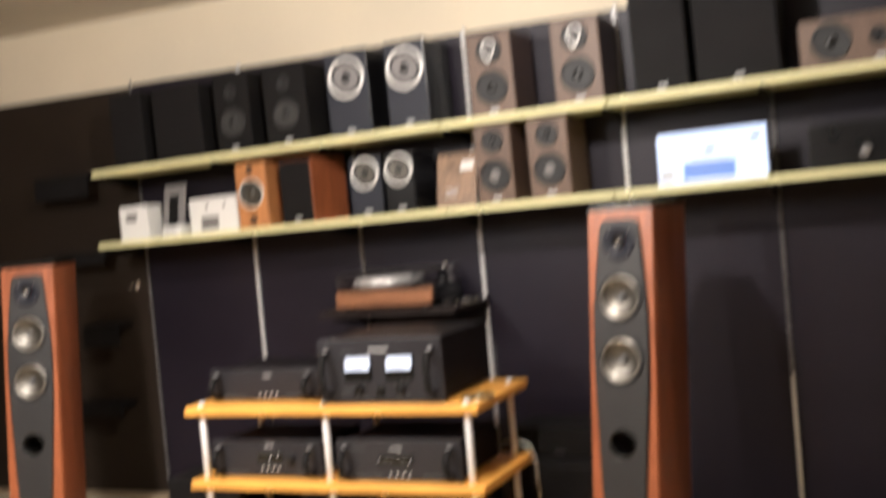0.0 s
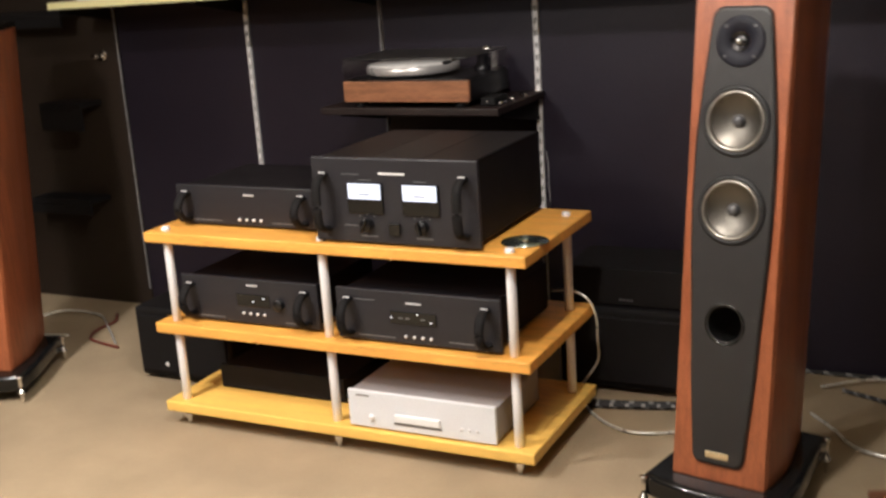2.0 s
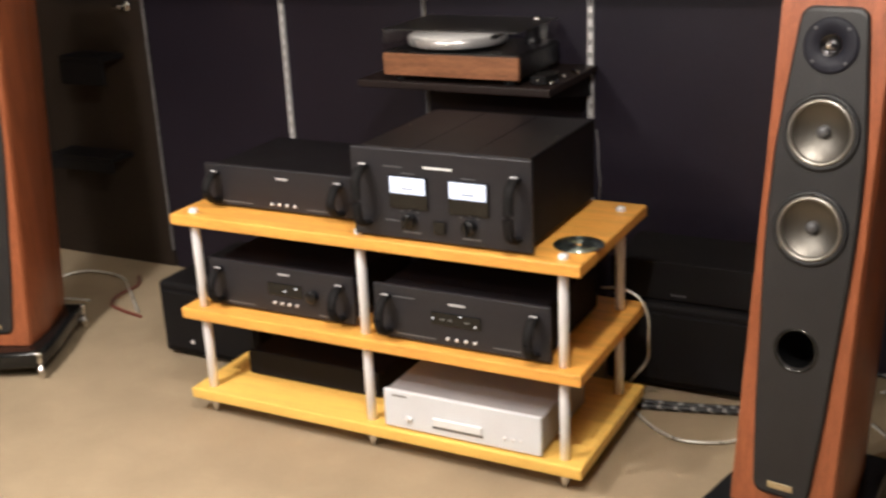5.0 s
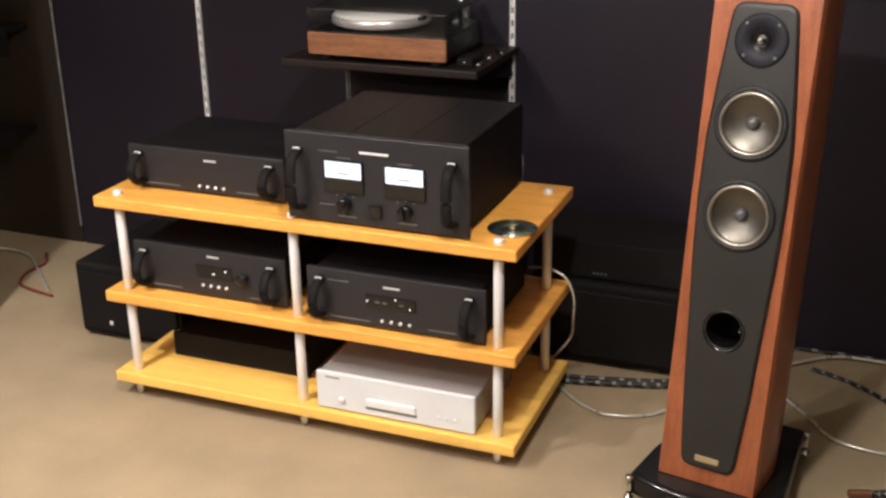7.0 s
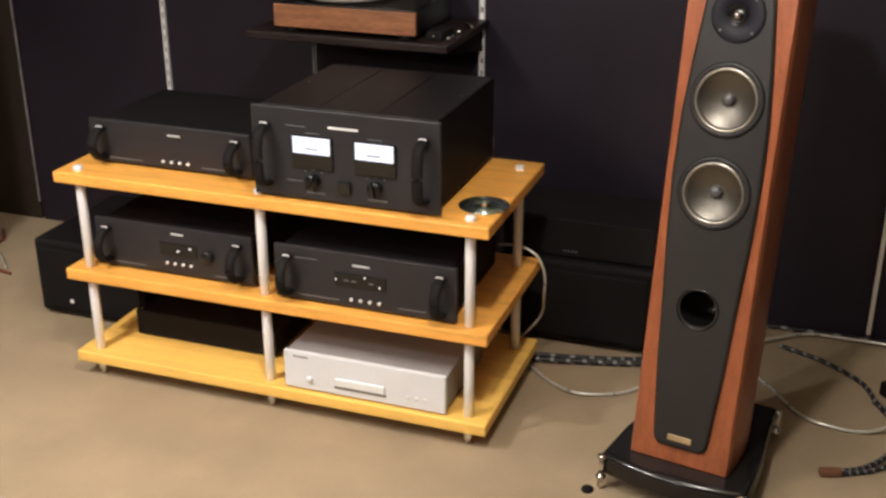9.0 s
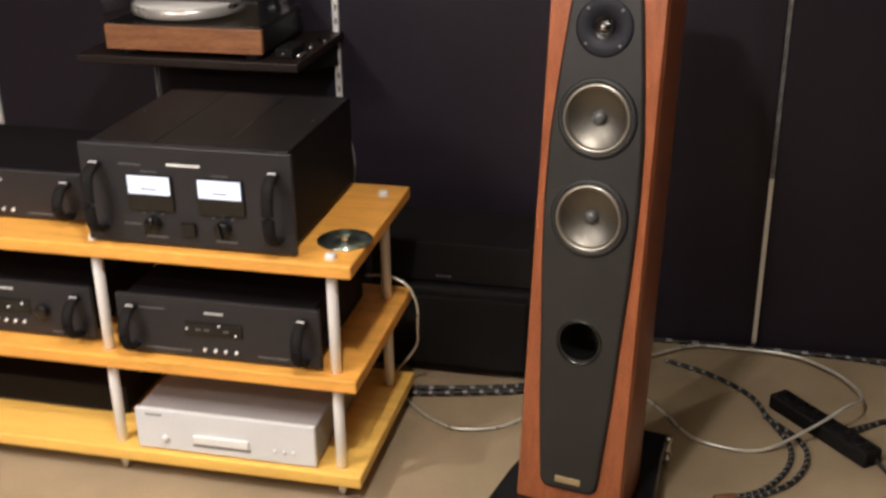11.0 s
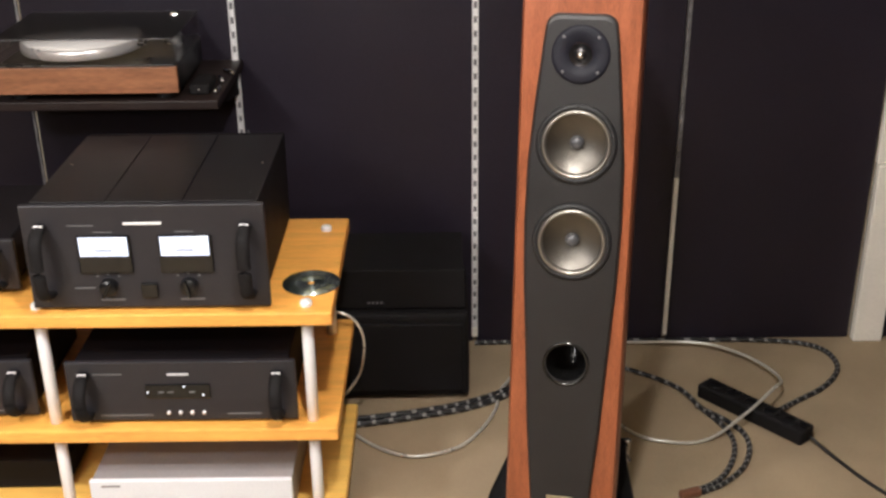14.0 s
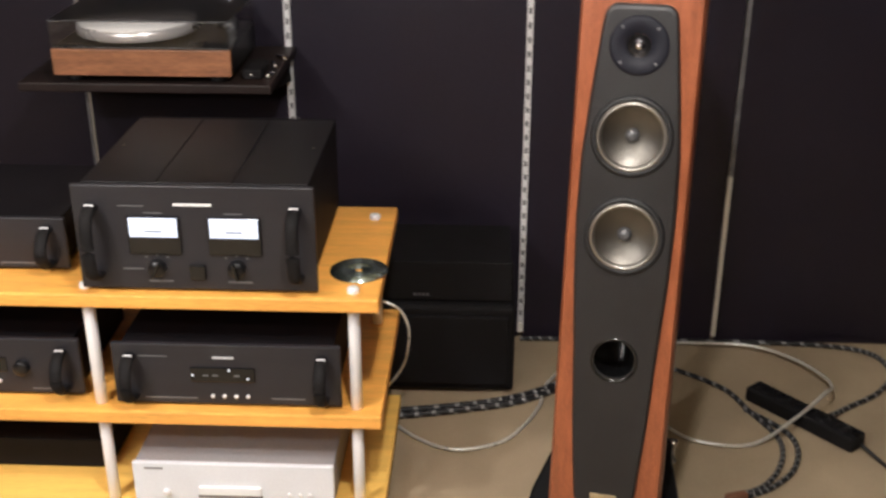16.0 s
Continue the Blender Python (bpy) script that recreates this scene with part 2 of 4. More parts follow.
def sweep(line, rx, rz=None, n=8, bm=None, braid=False):
    """A tube along a line; rx across, rz upward."""
    own, rz = bmesh.new(), rz or rx
    rings = []
    for i, p in enumerate(line):
        d = (line[min(i + 1, len(line) - 1)] - line[max(i - 1, 0)]).normalized()
        side = d.cross(Vector((0, 0, 1)))
        side = side.normalized() if side.length > 1e-4 else Vector((1, 0, 0))
        up = side.cross(d)
        rings.append([own.verts.new(p + side * (rx * math.cos(2 * math.pi * k / n)) + up * (rz * math.sin(2 * math.pi * k / n))) for k in range(n)])
    for i, (a, b) in enumerate(zip(rings, rings[1:])):
        for k in range(n):
            f = own.faces.new((a[k], a[(k + 1) % n], b[(k + 1) % n], b[k]))
            f.smooth = True
            if braid:
                f.material_index = 1 if (i + k // 2) % 4 == 0 else 0
    own.faces.new(rings[0][::-1])
    own.faces.new(rings[-1])
    bmesh.ops.recalc_face_normals(own, faces=own.faces)
    return merged(bm, own)


def mesh_of(name, bm, *mats, smooth=False):
    me = bpy.data.meshes.new(name)
    bm.to_mesh(me)
    bm.free()
    for m in mats:
        me.materials.append(m)
    if smooth:
        me.shade_smooth()
    return me


def part(name, bm, mat, parent, label=""):
    """A mesh of its own under a thing or a part."""
    ob = new(name, mesh_of(name, bm, *(mat if isinstance(mat, tuple) else (mat,))))
    ob.parent = parent
    return tagged(ob, label)


def solid(name, bm, mat, label, category, m=None, group="", kind=""):
    """A thing that is one mesh."""
    ob = new(name, mesh_of(name, bm, *(mat if isinstance(mat, tuple) else (mat,))))
    if m is not None:
        ob.matrix_world = m
    return tagged(ob, label, category, group, kind)


def thing(name, m, label, category, group=""):
    ob = new(name)
    ob.empty_display_size = 0.05
    ob.matrix_world = m
    return tagged(ob, label, category, group)


def carve(ob, cutters):
    """Cuts round holes into ob for good."""
    for bm in cutters:
        tool = new("cutter", mesh_of("cutter", bm, BLACK))
        tool.matrix_world = ob.matrix_world
        mod = ob.modifiers.new("hole", "BOOLEAN")
        mod.object, mod.operation, mod.solver = tool, "DIFFERENCE", "EXACT"
        bpy.context.view_layer.update()
        me = bpy.data.meshes.new_from_object(ob.evaluated_get(bpy.context.evaluated_depsgraph_get()))
        ob.modifiers.clear()
        ob.data = me
        bpy.data.objects.remove(tool)


# ---- the room ----
WALL_Y, LEFT_X, RIGHT_X, BACK_Y, TOP, FLOOR = 4.410, -4.55, 1.6, -1.6, 2.24, -0.020
STRIPS = (-3.325, -2.722, -2.187, -1.632, -1.000, -0.443)

solid("floor", box(RIGHT_X - LEFT_X + 0.2, WALL_Y - BACK_Y + 0.4, 0.1, ((LEFT_X + RIGHT_X) / 2, (WALL_Y + BACK_Y) / 2, FLOOR - 0.05)), CARPET,
      "short-pile beige-brown carpet floor, worn and plain", "floor", kind="structure")
solid("ceiling", box(RIGHT_X - LEFT_X + 0.2, WALL_Y - BACK_Y + 0.4, 0.1, ((LEFT_X + RIGHT_X) / 2, (WALL_Y + BACK_Y) / 2, TOP + 0.05)), CEILING,
      "plain pale grey painted ceiling", "ceiling", kind="structure")
wall_north = solid("wall_north", box(RIGHT_X - LEFT_X + 0.2, 0.1, TOP - FLOOR, ((LEFT_X + RIGHT_X) / 2, WALL_Y + 0.07, (TOP + FLOOR) / 2)), CREAM,
                   "cream painted wall above dark display panels", "wall", kind="structure")
solid("wall_west", box(0.1, WALL_Y - BACK_Y, TOP - FLOOR, (LEFT_X - 0.05, (WALL_Y + BACK_Y) / 2, (TOP + FLOOR) / 2)), BROWN_WALL, "dark brown side wall behind the curtain", "wall", kind="structure")
solid("wall_east", box(0.1, WALL_Y - BACK_Y, TOP - FLOOR, (RIGHT_X + 0.05, (WALL_Y + BACK_Y) / 2, (TOP + FLOOR) / 2)), BROWN_WALL, "dark brown side wall", "wall", kind="structure")
solid("wall_south", box(RIGHT_X - LEFT_X + 0.2, 0.1, TOP - FLOOR, ((LEFT_X + RIGHT_X) / 2, BACK_Y - 0.05, (TOP + FLOOR) / 2)), BROWN_WALL, "plain dark brown rear wall", "wall", kind="structure")

# dark panels between the slotted strips, each one a board
edges = [*STRIPS, 0.105, 0.75, RIGHT_X]
for a, b in zip(edges, edges[1:]):
    part("panel", box(b - a - 0.012, 0.02, 1.915 - FLOOR, ((a + b) / 2, WALL_Y + 0.01, (1.915 + FLOOR) / 2), 0.003), PANEL, wall_north, "matt blue-black wall panel")
part("panel", box(STRIPS[0] - LEFT_X - 0.01, 0.02, 1.905 - FLOOR, ((STRIPS[0] + LEFT_X) / 2, WALL_Y + 0.01, (1.905 + FLOOR) / 2), 0.003), BROWN_WALL, wall_north, "dark brown wall panel")


def slotted_strip(x, low, top, cover, wide=0.0165, slim=False, steel=STRIP):
    """An upright steel shelf strip with slots; a plain cream cover below the height cover. slim: an edge strip with no slots."""
    ob = thing("shelf_strip", pose(x, WALL_Y - 0.001, 0), "thin plain steel edge strip on the dark wall" if slim else "slotted pale steel shelf upright fixed on the dark wall", "shelf upright", "shelf uprights on the wall")
    start = max(low, cover)
    if slim:
        part("rail", box(0.006, 0.008, top - low, (0, -0.003, (top + low) / 2), 0.001), DULL_STEEL, ob)
        return ob
    bm = bmesh.new()
    slot, side_w = wide * 0.54, wide * 0.23
    for side in (-1, 1):
        box(side_w, 0.012, top - start, (side * (slot + side_w) / 2, -0.004, (top + start) / 2), 0.001, 1, bm)
    z = start + 0.012
    while z < top:
        box(slot + 0.0006, 0.010, 0.020, (0, -0.003, z), bm=bm)
        z += 0.038
    part("rail", bm, steel, ob)
    part("slot_backing", box(slot + 0.0006, 0.002, top - start, (0, 0.0, (top + start) / 2)), GREYPRINT, ob, "dark inside of the slots")
    if cover > low:
        part("cover", box(wide + 0.001, 0.012, cover - low, (0, -0.004, (low + cover) / 2), 0.002), TRIM_WHITE, ob, "plain cream cover strip")
    return ob


for x, low, cover, wide in ((STRIPS[1], 0.4, 0.4, 0.015), (STRIPS[3], 0.3, 0.3, 0.0165), (STRIPS[4], 0.0, 0.03, 0.0165), (STRIPS[5], 0.0, 0.49, 0.011)):
    slotted_strip(x, low, 1.93, cover, wide, steel=DULL_STEEL if x == STRIPS[5] else STRIP)
slotted_strip(STRIPS[0], 0.05, 1.93, 0.05, slim=True)
slotted_strip(STRIPS[2], 0.4, 1.93, 0.4, slim=True)
solid("corner_trim", box(0.085, 0.03, 0.525 - FLOOR, (0.148, WALL_Y - 0.013, (0.525 + FLOOR) / 2), 0.004), TRIM_WHITE, "plain cream trim board at the foot of the wall", "trim", kind="structure")
solid("corner_trim", box(0.078, 0.02, 1.93 - 0.527, (0.142, WALL_Y - 0.004, (0.527 + 1.93) / 2), 0.003), TRIM_WHITE, "plain cream upper trim board on the wall", "trim", kind="structure")

# curtain along the left wall: one pleated cloth
bm = bmesh.new()
rows = []
for iz in range(13):
    z = FLOOR + 0.004 + (2.2 - FLOOR) * iz / 12
    row = []
    for i in range(181):
        y = BACK_Y + 0.1 + (3.96 - BACK_Y - 0.1) * i / 180
        fold = 0.055 * math.sin(y * 21 + 0.9 * math.sin(y * 3.1)) + 0.02 * math.sin(y * 47 + z) + 0.012 * math.sin(z * 3 + y * 9)
        row.append(bm.verts.new((-4.31 + fold * (1 - 0.25 * z / 2.2) + 0.16 * (3.93 - y) * 0.12, y, z)))
    rows.append(row)
for a, b in zip(rows, rows[1:]):
    for i in range(180):
        bm.faces.new((a[i], a[i + 1], b[i + 1], b[i])).smooth = True
cloth = solid("curtain", bm, CURTAIN, "heavy brown pleated curtain hanging to the floor", "curtain")
mod = cloth.modifiers.new("cloth", "SOLIDIFY")
mod.thickness = 0.006

# small black ledges and a lever handle on the brown panel
for x, z, w, hgt in ((-3.55, 0.70, 0.21, 0.105), (-3.62, 0.37, 0.31, 0.06), (-3.67, 1.09, 0.38, 0.06), (-3.70, 1.41, 0.32, 0.11)):
    ob = thing("wall_ledge", pose(x, WALL_Y - 0.06, z), "small empty black ledge fixed on the brown wall", "ledge", "ledges on the brown wall")
    part("board", box(w, 0.12, 0.02, (0, 0, hgt - 0.01), 0.004), MATT, ob)
    part("front_lip", box(w, 0.012, hgt - 0.02, (0, -0.054, hgt / 2 - 0.01), 0.003), MATT, ob)
handle = part("handle", rod(0.02, (-3.400, WALL_Y, 0.974), (-3.400, WALL_Y - 0.012, 0.974), 20, 0.003), CHROME, wall_north, "small chrome lever handle")
part("lever", rod(0.008, (-3.400, WALL_Y - 0.012, 0.974), (-3.400, WALL_Y - 0.045, 0.974), 12, 0.002, rod(0.007, (-3.392, WALL_Y - 0.042, 0.974), (-3.425, WALL_Y - 0.042, 0.974), 12, 0.002)), CHROME, handle)

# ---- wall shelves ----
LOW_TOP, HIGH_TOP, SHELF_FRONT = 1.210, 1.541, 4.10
TILT = {LOW_TOP: 0.0125, HIGH_TOP: 0.018}  # tilt fitted to the camera view: the boards climb slightly along the wall


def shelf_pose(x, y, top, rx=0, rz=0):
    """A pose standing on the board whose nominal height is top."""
    return pose(x, y, top + TILT[top] * (x + 1.6) + 0.0005, 0, -math.degrees(math.atan(TILT[top])), 0) @ pose(0, 0, 0, rx, 0, rz)



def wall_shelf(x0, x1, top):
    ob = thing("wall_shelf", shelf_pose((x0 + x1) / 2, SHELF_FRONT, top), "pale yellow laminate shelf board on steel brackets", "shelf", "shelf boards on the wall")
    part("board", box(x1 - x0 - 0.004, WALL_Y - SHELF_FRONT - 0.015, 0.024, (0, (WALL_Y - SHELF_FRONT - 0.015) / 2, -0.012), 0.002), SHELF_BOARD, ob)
    for x in STRIPS + (0.148,):
        if x0 - 0.05 <= x < x1 - 0.03:
            bm = bmesh.new()
            lx = x - (x0 + x1) / 2
            v = [bm.verts.new((lx + s, y, z)) for s in (-0.002, 0.002) for y, z in ((0.03, -0.024), (0.29, -0.024), (0.29, -0.085), (0.03, -0.04))]
            for f in ((0, 1, 2, 3), (7, 6, 5, 4), (0, 4, 5, 1), (1, 5, 6, 2), (2, 6, 7, 3), (3, 7, 4, 0)):
                bm.faces.new([v[i] for i in f])
            part("bracket", bm, MATT, ob, "black steel bracket")


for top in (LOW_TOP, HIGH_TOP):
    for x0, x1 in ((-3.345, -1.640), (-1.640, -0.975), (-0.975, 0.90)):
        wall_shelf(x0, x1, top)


# ---- floorstanding loudspeakers ----
RAKE = 8.0
LEAN = math.tan(radians(RAKE))
Z0, Z1 = 0.074, 1.152


def tower():
    """A raked floorstander; its front faces -y, with the foot of the front at the origin."""
    ob = thing("floor_speaker", Matrix(), "tall raked cherry-veneered floorstanding loudspeaker on a black plinth", "loudspeaker", "pair of floorstanding loudspeakers")
    w, d = 0.226, 0.365

    def hull(grow, z0, z1, y0=0.0):
        """A cabinet section with sides that curve in towards the back."""
        ring = []
        for i in range(41):
            t = i / 40
            ring.append(((w / 2 + grow) * (1 + 0.06 * math.sin(math.pi * min(1, t / 0.6)) - 0.42 * t**2.6) - (0.004 if i == 0 else 0), y0 + (0.003 + t * (d - 0.003) if i else 0.0)))
        ring = ring + [(-x, y) for x, y in reversed(ring)]
        out = bmesh.new()
        lo, hi = ([out.verts.new((x, y + (z - Z0) * LEAN, z)) for x, y in ring] for z in (z0, z1))
        for i in range(len(ring)):
            j = (i + 1) % len(ring)
            out.faces.new((lo[i], lo[j], hi[j], hi[i]))
        out.faces.new(hi)
        out.faces.new(lo[::-1])
        bmesh.ops.recalc_face_normals(out, faces=out.faces)
        return out

    def on_front(z, out=0.0):
        return Matrix.Translation((0, (z - Z0) * LEAN - out, z)) @ Matrix.Rotation(radians(-RAKE), 4, "X") @ Matrix.Rotation(radians(90), 4, "X")

    cabinet = part("cabinet", hull(0.0, Z0, Z1), CHERRY, ob)
    # tapered grey front panel
    half = ((0.125, 0.061), (0.30, 0.075), (0.44, 0.082), (0.60, 0.0915), (0.72, 0.095), (0.84, 0.093), (0.95, 0.084), (1.07, 0.0715), (1.11, 0.066), (1.124, 0.064))
    zs = [h[0] for h in half]
    outline = []
    for i in range(61):
        z = 0.112 + (1.124 - 0.112) * (0.5 - 0.5 * math.cos(math.pi * i / 60))
        u = float(np.interp(z, zs, [h[1] for h in half]))
        e = min(z - 0.112, 1.124 - z)
        if e < 0.022:
            u -= 0.022 - math.sqrt(max(0, 0.022**2 - (0.022 - e) ** 2))
        outline.append((u, z))
    loop = [(u, z) for u, z in outline] + [(-u, z) for u, z in reversed(outline)]
    bm = bmesh.new()
    back = [bm.verts.new((u, (z - Z0) * LEAN + 0.002, z)) for u, z in loop]
    mid = [bm.verts.new((u, (z - Z0) * LEAN - 0.004, z)) for u, z in loop]
    def inset(u, z, by, out):
        s = (z - 0.618) / 0.506
        return bm.verts.new((u * (1 - by * 8), (z - Z0) * LEAN - out, z - by * s**9))

    soft = [inset(u, z, 0.0034, 0.0078) for u, z in loop]
    front = [inset(u, z, 0.0090, 0.010) for u, z in loop]
    k = len(loop)
    for a, b in ((back, mid), (mid, soft), (soft, front)):
        for i in range(k):
            bm.faces.new((a[i], a[(i + 1) % k], b[(i + 1) % k], b[i]))
    bm.faces.new(front)
    bm.faces.new(back[::-1])
    bmesh.ops.recalc_face_normals(bm, faces=bm.faces)
    panel = part("front_panel", bm, BAFFLE, ob, "tapered dark grey front panel")
    holes = [(0.883, 0.066, 0.065), (0.691, 0.066, 0.065), (0.437, 0.0405, 0.16), (1.051, 0.0222, 0.012)]
    for o in (cabinet, panel):
        carve(o, [lathe([(0, -dep), (r, -dep), (r, 0.05), (0, 0.05)], 48, on_front(z)) for z, r, dep in holes])
    # bass drivers
    for z in (0.883, 0.691):
        f = on_front(z, 0.010)
        drv = part("bass_driver", lathe([(0.0655, -0.006), (0.0655, 0.003), (0.070, 0.0055), (0.076, 0.0045), (0.078, 0.0), (0.078, -0.001)], 56, f), RUBBER, ob, "black rimmed bass driver with a metal cone")
        part("trim_ring", lathe([(0.0570, -0.004), (0.0578, 0.002), (0.0598, 0.0062), (0.0625, 0.0080), (0.0652, 0.0066), (0.0672, 0.0030), (0.0680, 0.0)], 56, f), RING, drv, "satin metal ring")
        dish = [(0.0585 * k / 14, -0.0187 + 0.110 - math.sqrt(0.110**2 - (0.0585 * k / 14) ** 2)) for k in range(14, -1, -1)]
        part("cone", lathe(dish, 56, f), CONE, drv, "satin metal cone")
        part("dust_cap", lathe([(0.0140, -0.0185), (0.0132, -0.0105), (0.0108, -0.0062), (0.0066, -0.0038), (0.0, -0.0028)], 32, f), CAP, drv, "dark dome in the middle")
        for i in range(6):
            a = math.pi / 6 + i * math.pi / 3
            part("screw", lathe([(0, 0.0062), (0.0022, 0.0058), (0.0026, 0.004)], 10, f @ Matrix.Translation((0.0735 * math.cos(a), 0.0735 * math.sin(a), 0))), RUBBER, drv)
    # tweeter
    f = on_front(1.051, 0.010)
    tw = part("tweeter", lathe([(0.0215, 0.0), (0.0225, 0.003), (0.050, 0.0035), (0.0545, 0.002), (0.055, -0.001)], 48, f), TWEETER, ob, "black round tweeter plate")
    part("dome", lathe([(0.0215, 0.0028), (0.0190, 0.0014), (0.0150, -0.0010), (0.0105, -0.0034), (0.0095, -0.0024), (0.0065, -0.0008), (0.0, 0.000)], 32, f), DOME, tw, "glossy dark dome")
    part("phase_plug", lathe([(0.0030, -0.0010), (0.0030, 0.0030), (0.0060, 0.0055), (0.0072, 0.0095), (0.0062, 0.0135), (0.0035, 0.0160), (0.0, 0.0167)], 20, f), CHROME, tw, "small bright ball tip")
    for i in range(4):
        a = math.pi / 4 + i * math.pi / 2
        part("screw", lathe([(0, 0.0052), (0.003, 0.0047), (0.0034, 0.003)], 12, f @ Matrix.Translation((0.046 * math.cos(a), 0.046 * math.sin(a), 0))), FADED, tw)
    # port
    f = on_front(0.437, 0.010)
    part("port", lathe([(0.038, -0.15), (0.038, -0.02), (0.0395, -0.004), (0.043, 0.002), (0.0465, 0.002), (0.048, -0.001)], 48, f, lathe([(0.0, -0.148), (0.039, -0.148)], 32, f)), GLOSS, ob, "black flared reflex port")
    part("nameplate", _plate(0.054, 0.014, 0.003, on_front(0.138, 0.0105)), BADGE, ob, "small brass-coloured nameplate")
    # top plate and plinth
    part("top_plate", hull(0.0015, Z1 + 0.001, Z1 + 0.021, -0.0015), GLOSS, ob, "black gloss top plate")
    bm = bmesh.new()
    fw, n = 0.335, 24
    ring = []
    for i in range(n + 1):
        u = -1 + 2 * i / n
        ring.append((u * fw / 2, -0.040 - 0.026 * (1 - u * u)))
    ring += [(fw / 2 - 0.006, 0.10), (fw / 2 - 0.03, 0.27), (fw / 2 - 0.03, 0.36), (-fw / 2 + 0.03, 0.36), (-fw / 2 + 0.03, 0.27), (-fw / 2 + 0.006, 0.10)]
    lo = [bm.verts.new((x, y, 0.016)) for x, y in ring]
    hi = [bm.verts.new((x, y, 0.072)) for x, y in ring]
    k = len(ring)
    for i in range(k):
        bm.faces.new((lo[i], lo[(i + 1) % k], hi[(i + 1) % k], hi[i]))
    top = bm.faces.new(hi)
    bot = bm.faces.new(lo[::-1])
    bmesh.ops.recalc_face_normals(bm, faces=bm.faces)
    bmesh.ops.bevel(bm, geom=list(top.edges) + list(bot.edges), offset=0.014, segments=4, profile=0.5, affect="EDGES")
    for fc in bm.faces:
        fc.smooth = len(fc.verts) == 4
    part("plinth", bm, GLOSS, ob, "black gloss plinth with a bowed front")
    for x, y in ((-0.160, -0.048), (0.160, -0.048), (-0.135, 0.345), (0.135, 0.345)):
        part("spike", lathe([(0, 0), (0.0025, 0.001), (0.0065, 0.016), (0.0065, 0.030), (0.012, 0.031), (0.012, 0.037), (0.0065, 0.038), (0.0065, 0.083), (0.010, 0.084), (0.010, 0.090), (0, 0.092)], 16, Matrix.Translation((x, y, FLOOR))), CHROME, ob, "chrome spike foot")
    return ob


def _plate(sx, sy, sz, m):
    bm = box(sx, sy, sz, (0, 0, 0.001), 0.0012)
    bm.transform(m)
    return bm


right_tower = tower()
copy_thing(right_tower, pose(-3.2155, 3.443, 0, 0, 0, 21) @ Matrix.Scale(0.974, 4))
right_tower.matrix_world = pose(-0.852, 3.434, 0, 0, 0, -10.5) @ Matrix.Scale(1.006, 4)

# ---- hi-fi rack ----
RX0, RX1, RY0, RY1 = -2.474, -1.312, 3.462, 3.948
POSTS = [(x, y) for y, xs in ((3.497, (-2.420, -1.904, -1.366)), (3.876, (-2.42, -1.903, -1.359))) for x in xs]
LEVELS = ((0.027, 0.058), (0.270, 0.301), (0.540, 0.570))
rack = thing("hifi_rack", pose((RX0 + RX1) / 2, RY0, 0), "three-tier honey-coloured wooden hi-fi rack on aluminium posts", "rack")
inv = Matrix.Translation((-(RX0 + RX1) / 2, -RY0, 0))


def at(bm, m=inv):
    bm.transform(m)
    return bm


for (z0, z1), wood in zip(LEVELS, (PALE_HONEY, HONEY, HONEY)):
    part("board", at(box(RX1 - RX0, RY1 - RY0, z1 - z0, ((RX0 + RX1) / 2, (RY0 + RY1) / 2, (z0 + z1) / 2), 0.004)), wood, rack)
for x, y in POSTS:
    for z0, z1 in ((0.058, 0.270), (0.301, 0.540)):
        part("post", at(rod(0.0125, (x, y, z0), (x, y, z1), 20, 0.001)), ALU, rack, "round aluminium post")
    part("cap", at(lathe([(0.0125, 0.570), (0.0125, 0.578), (0.010, 0.581), (0, 0.581)], 20, Matrix.Translation((x, y, 0)))), ALU, rack, "bright aluminium post cap")
    part("foot", at(lathe([(0, 0), (0.004, 0.0), (0.008, 0.012), (0.0125, 0.022), (0.0125, 0.0475), (0, 0.0475)], 18, Matrix.Translation((x, y, FLOOR)))), CHROME, rack, "chrome cone foot")


# ---- hi-fi components ----
def rack_handle(bm, x, z0, z1):
    """A bowed handle on a face in the plane y = 0."""
    zm = (z0 + z1) / 2
    line = smooth_line([(x, 0.0, z0), (x, -0.026, z0 + 0.004), (x, -0.044, z0 + 0.022), (x, -0.049, zm), (x, -0.044, z1 - 0.022), (x, -0.026, z1 - 0.004), (x, 0.0, z1)], 5)
    return sweep(line, 0.0135, 0.008, 12, bm)


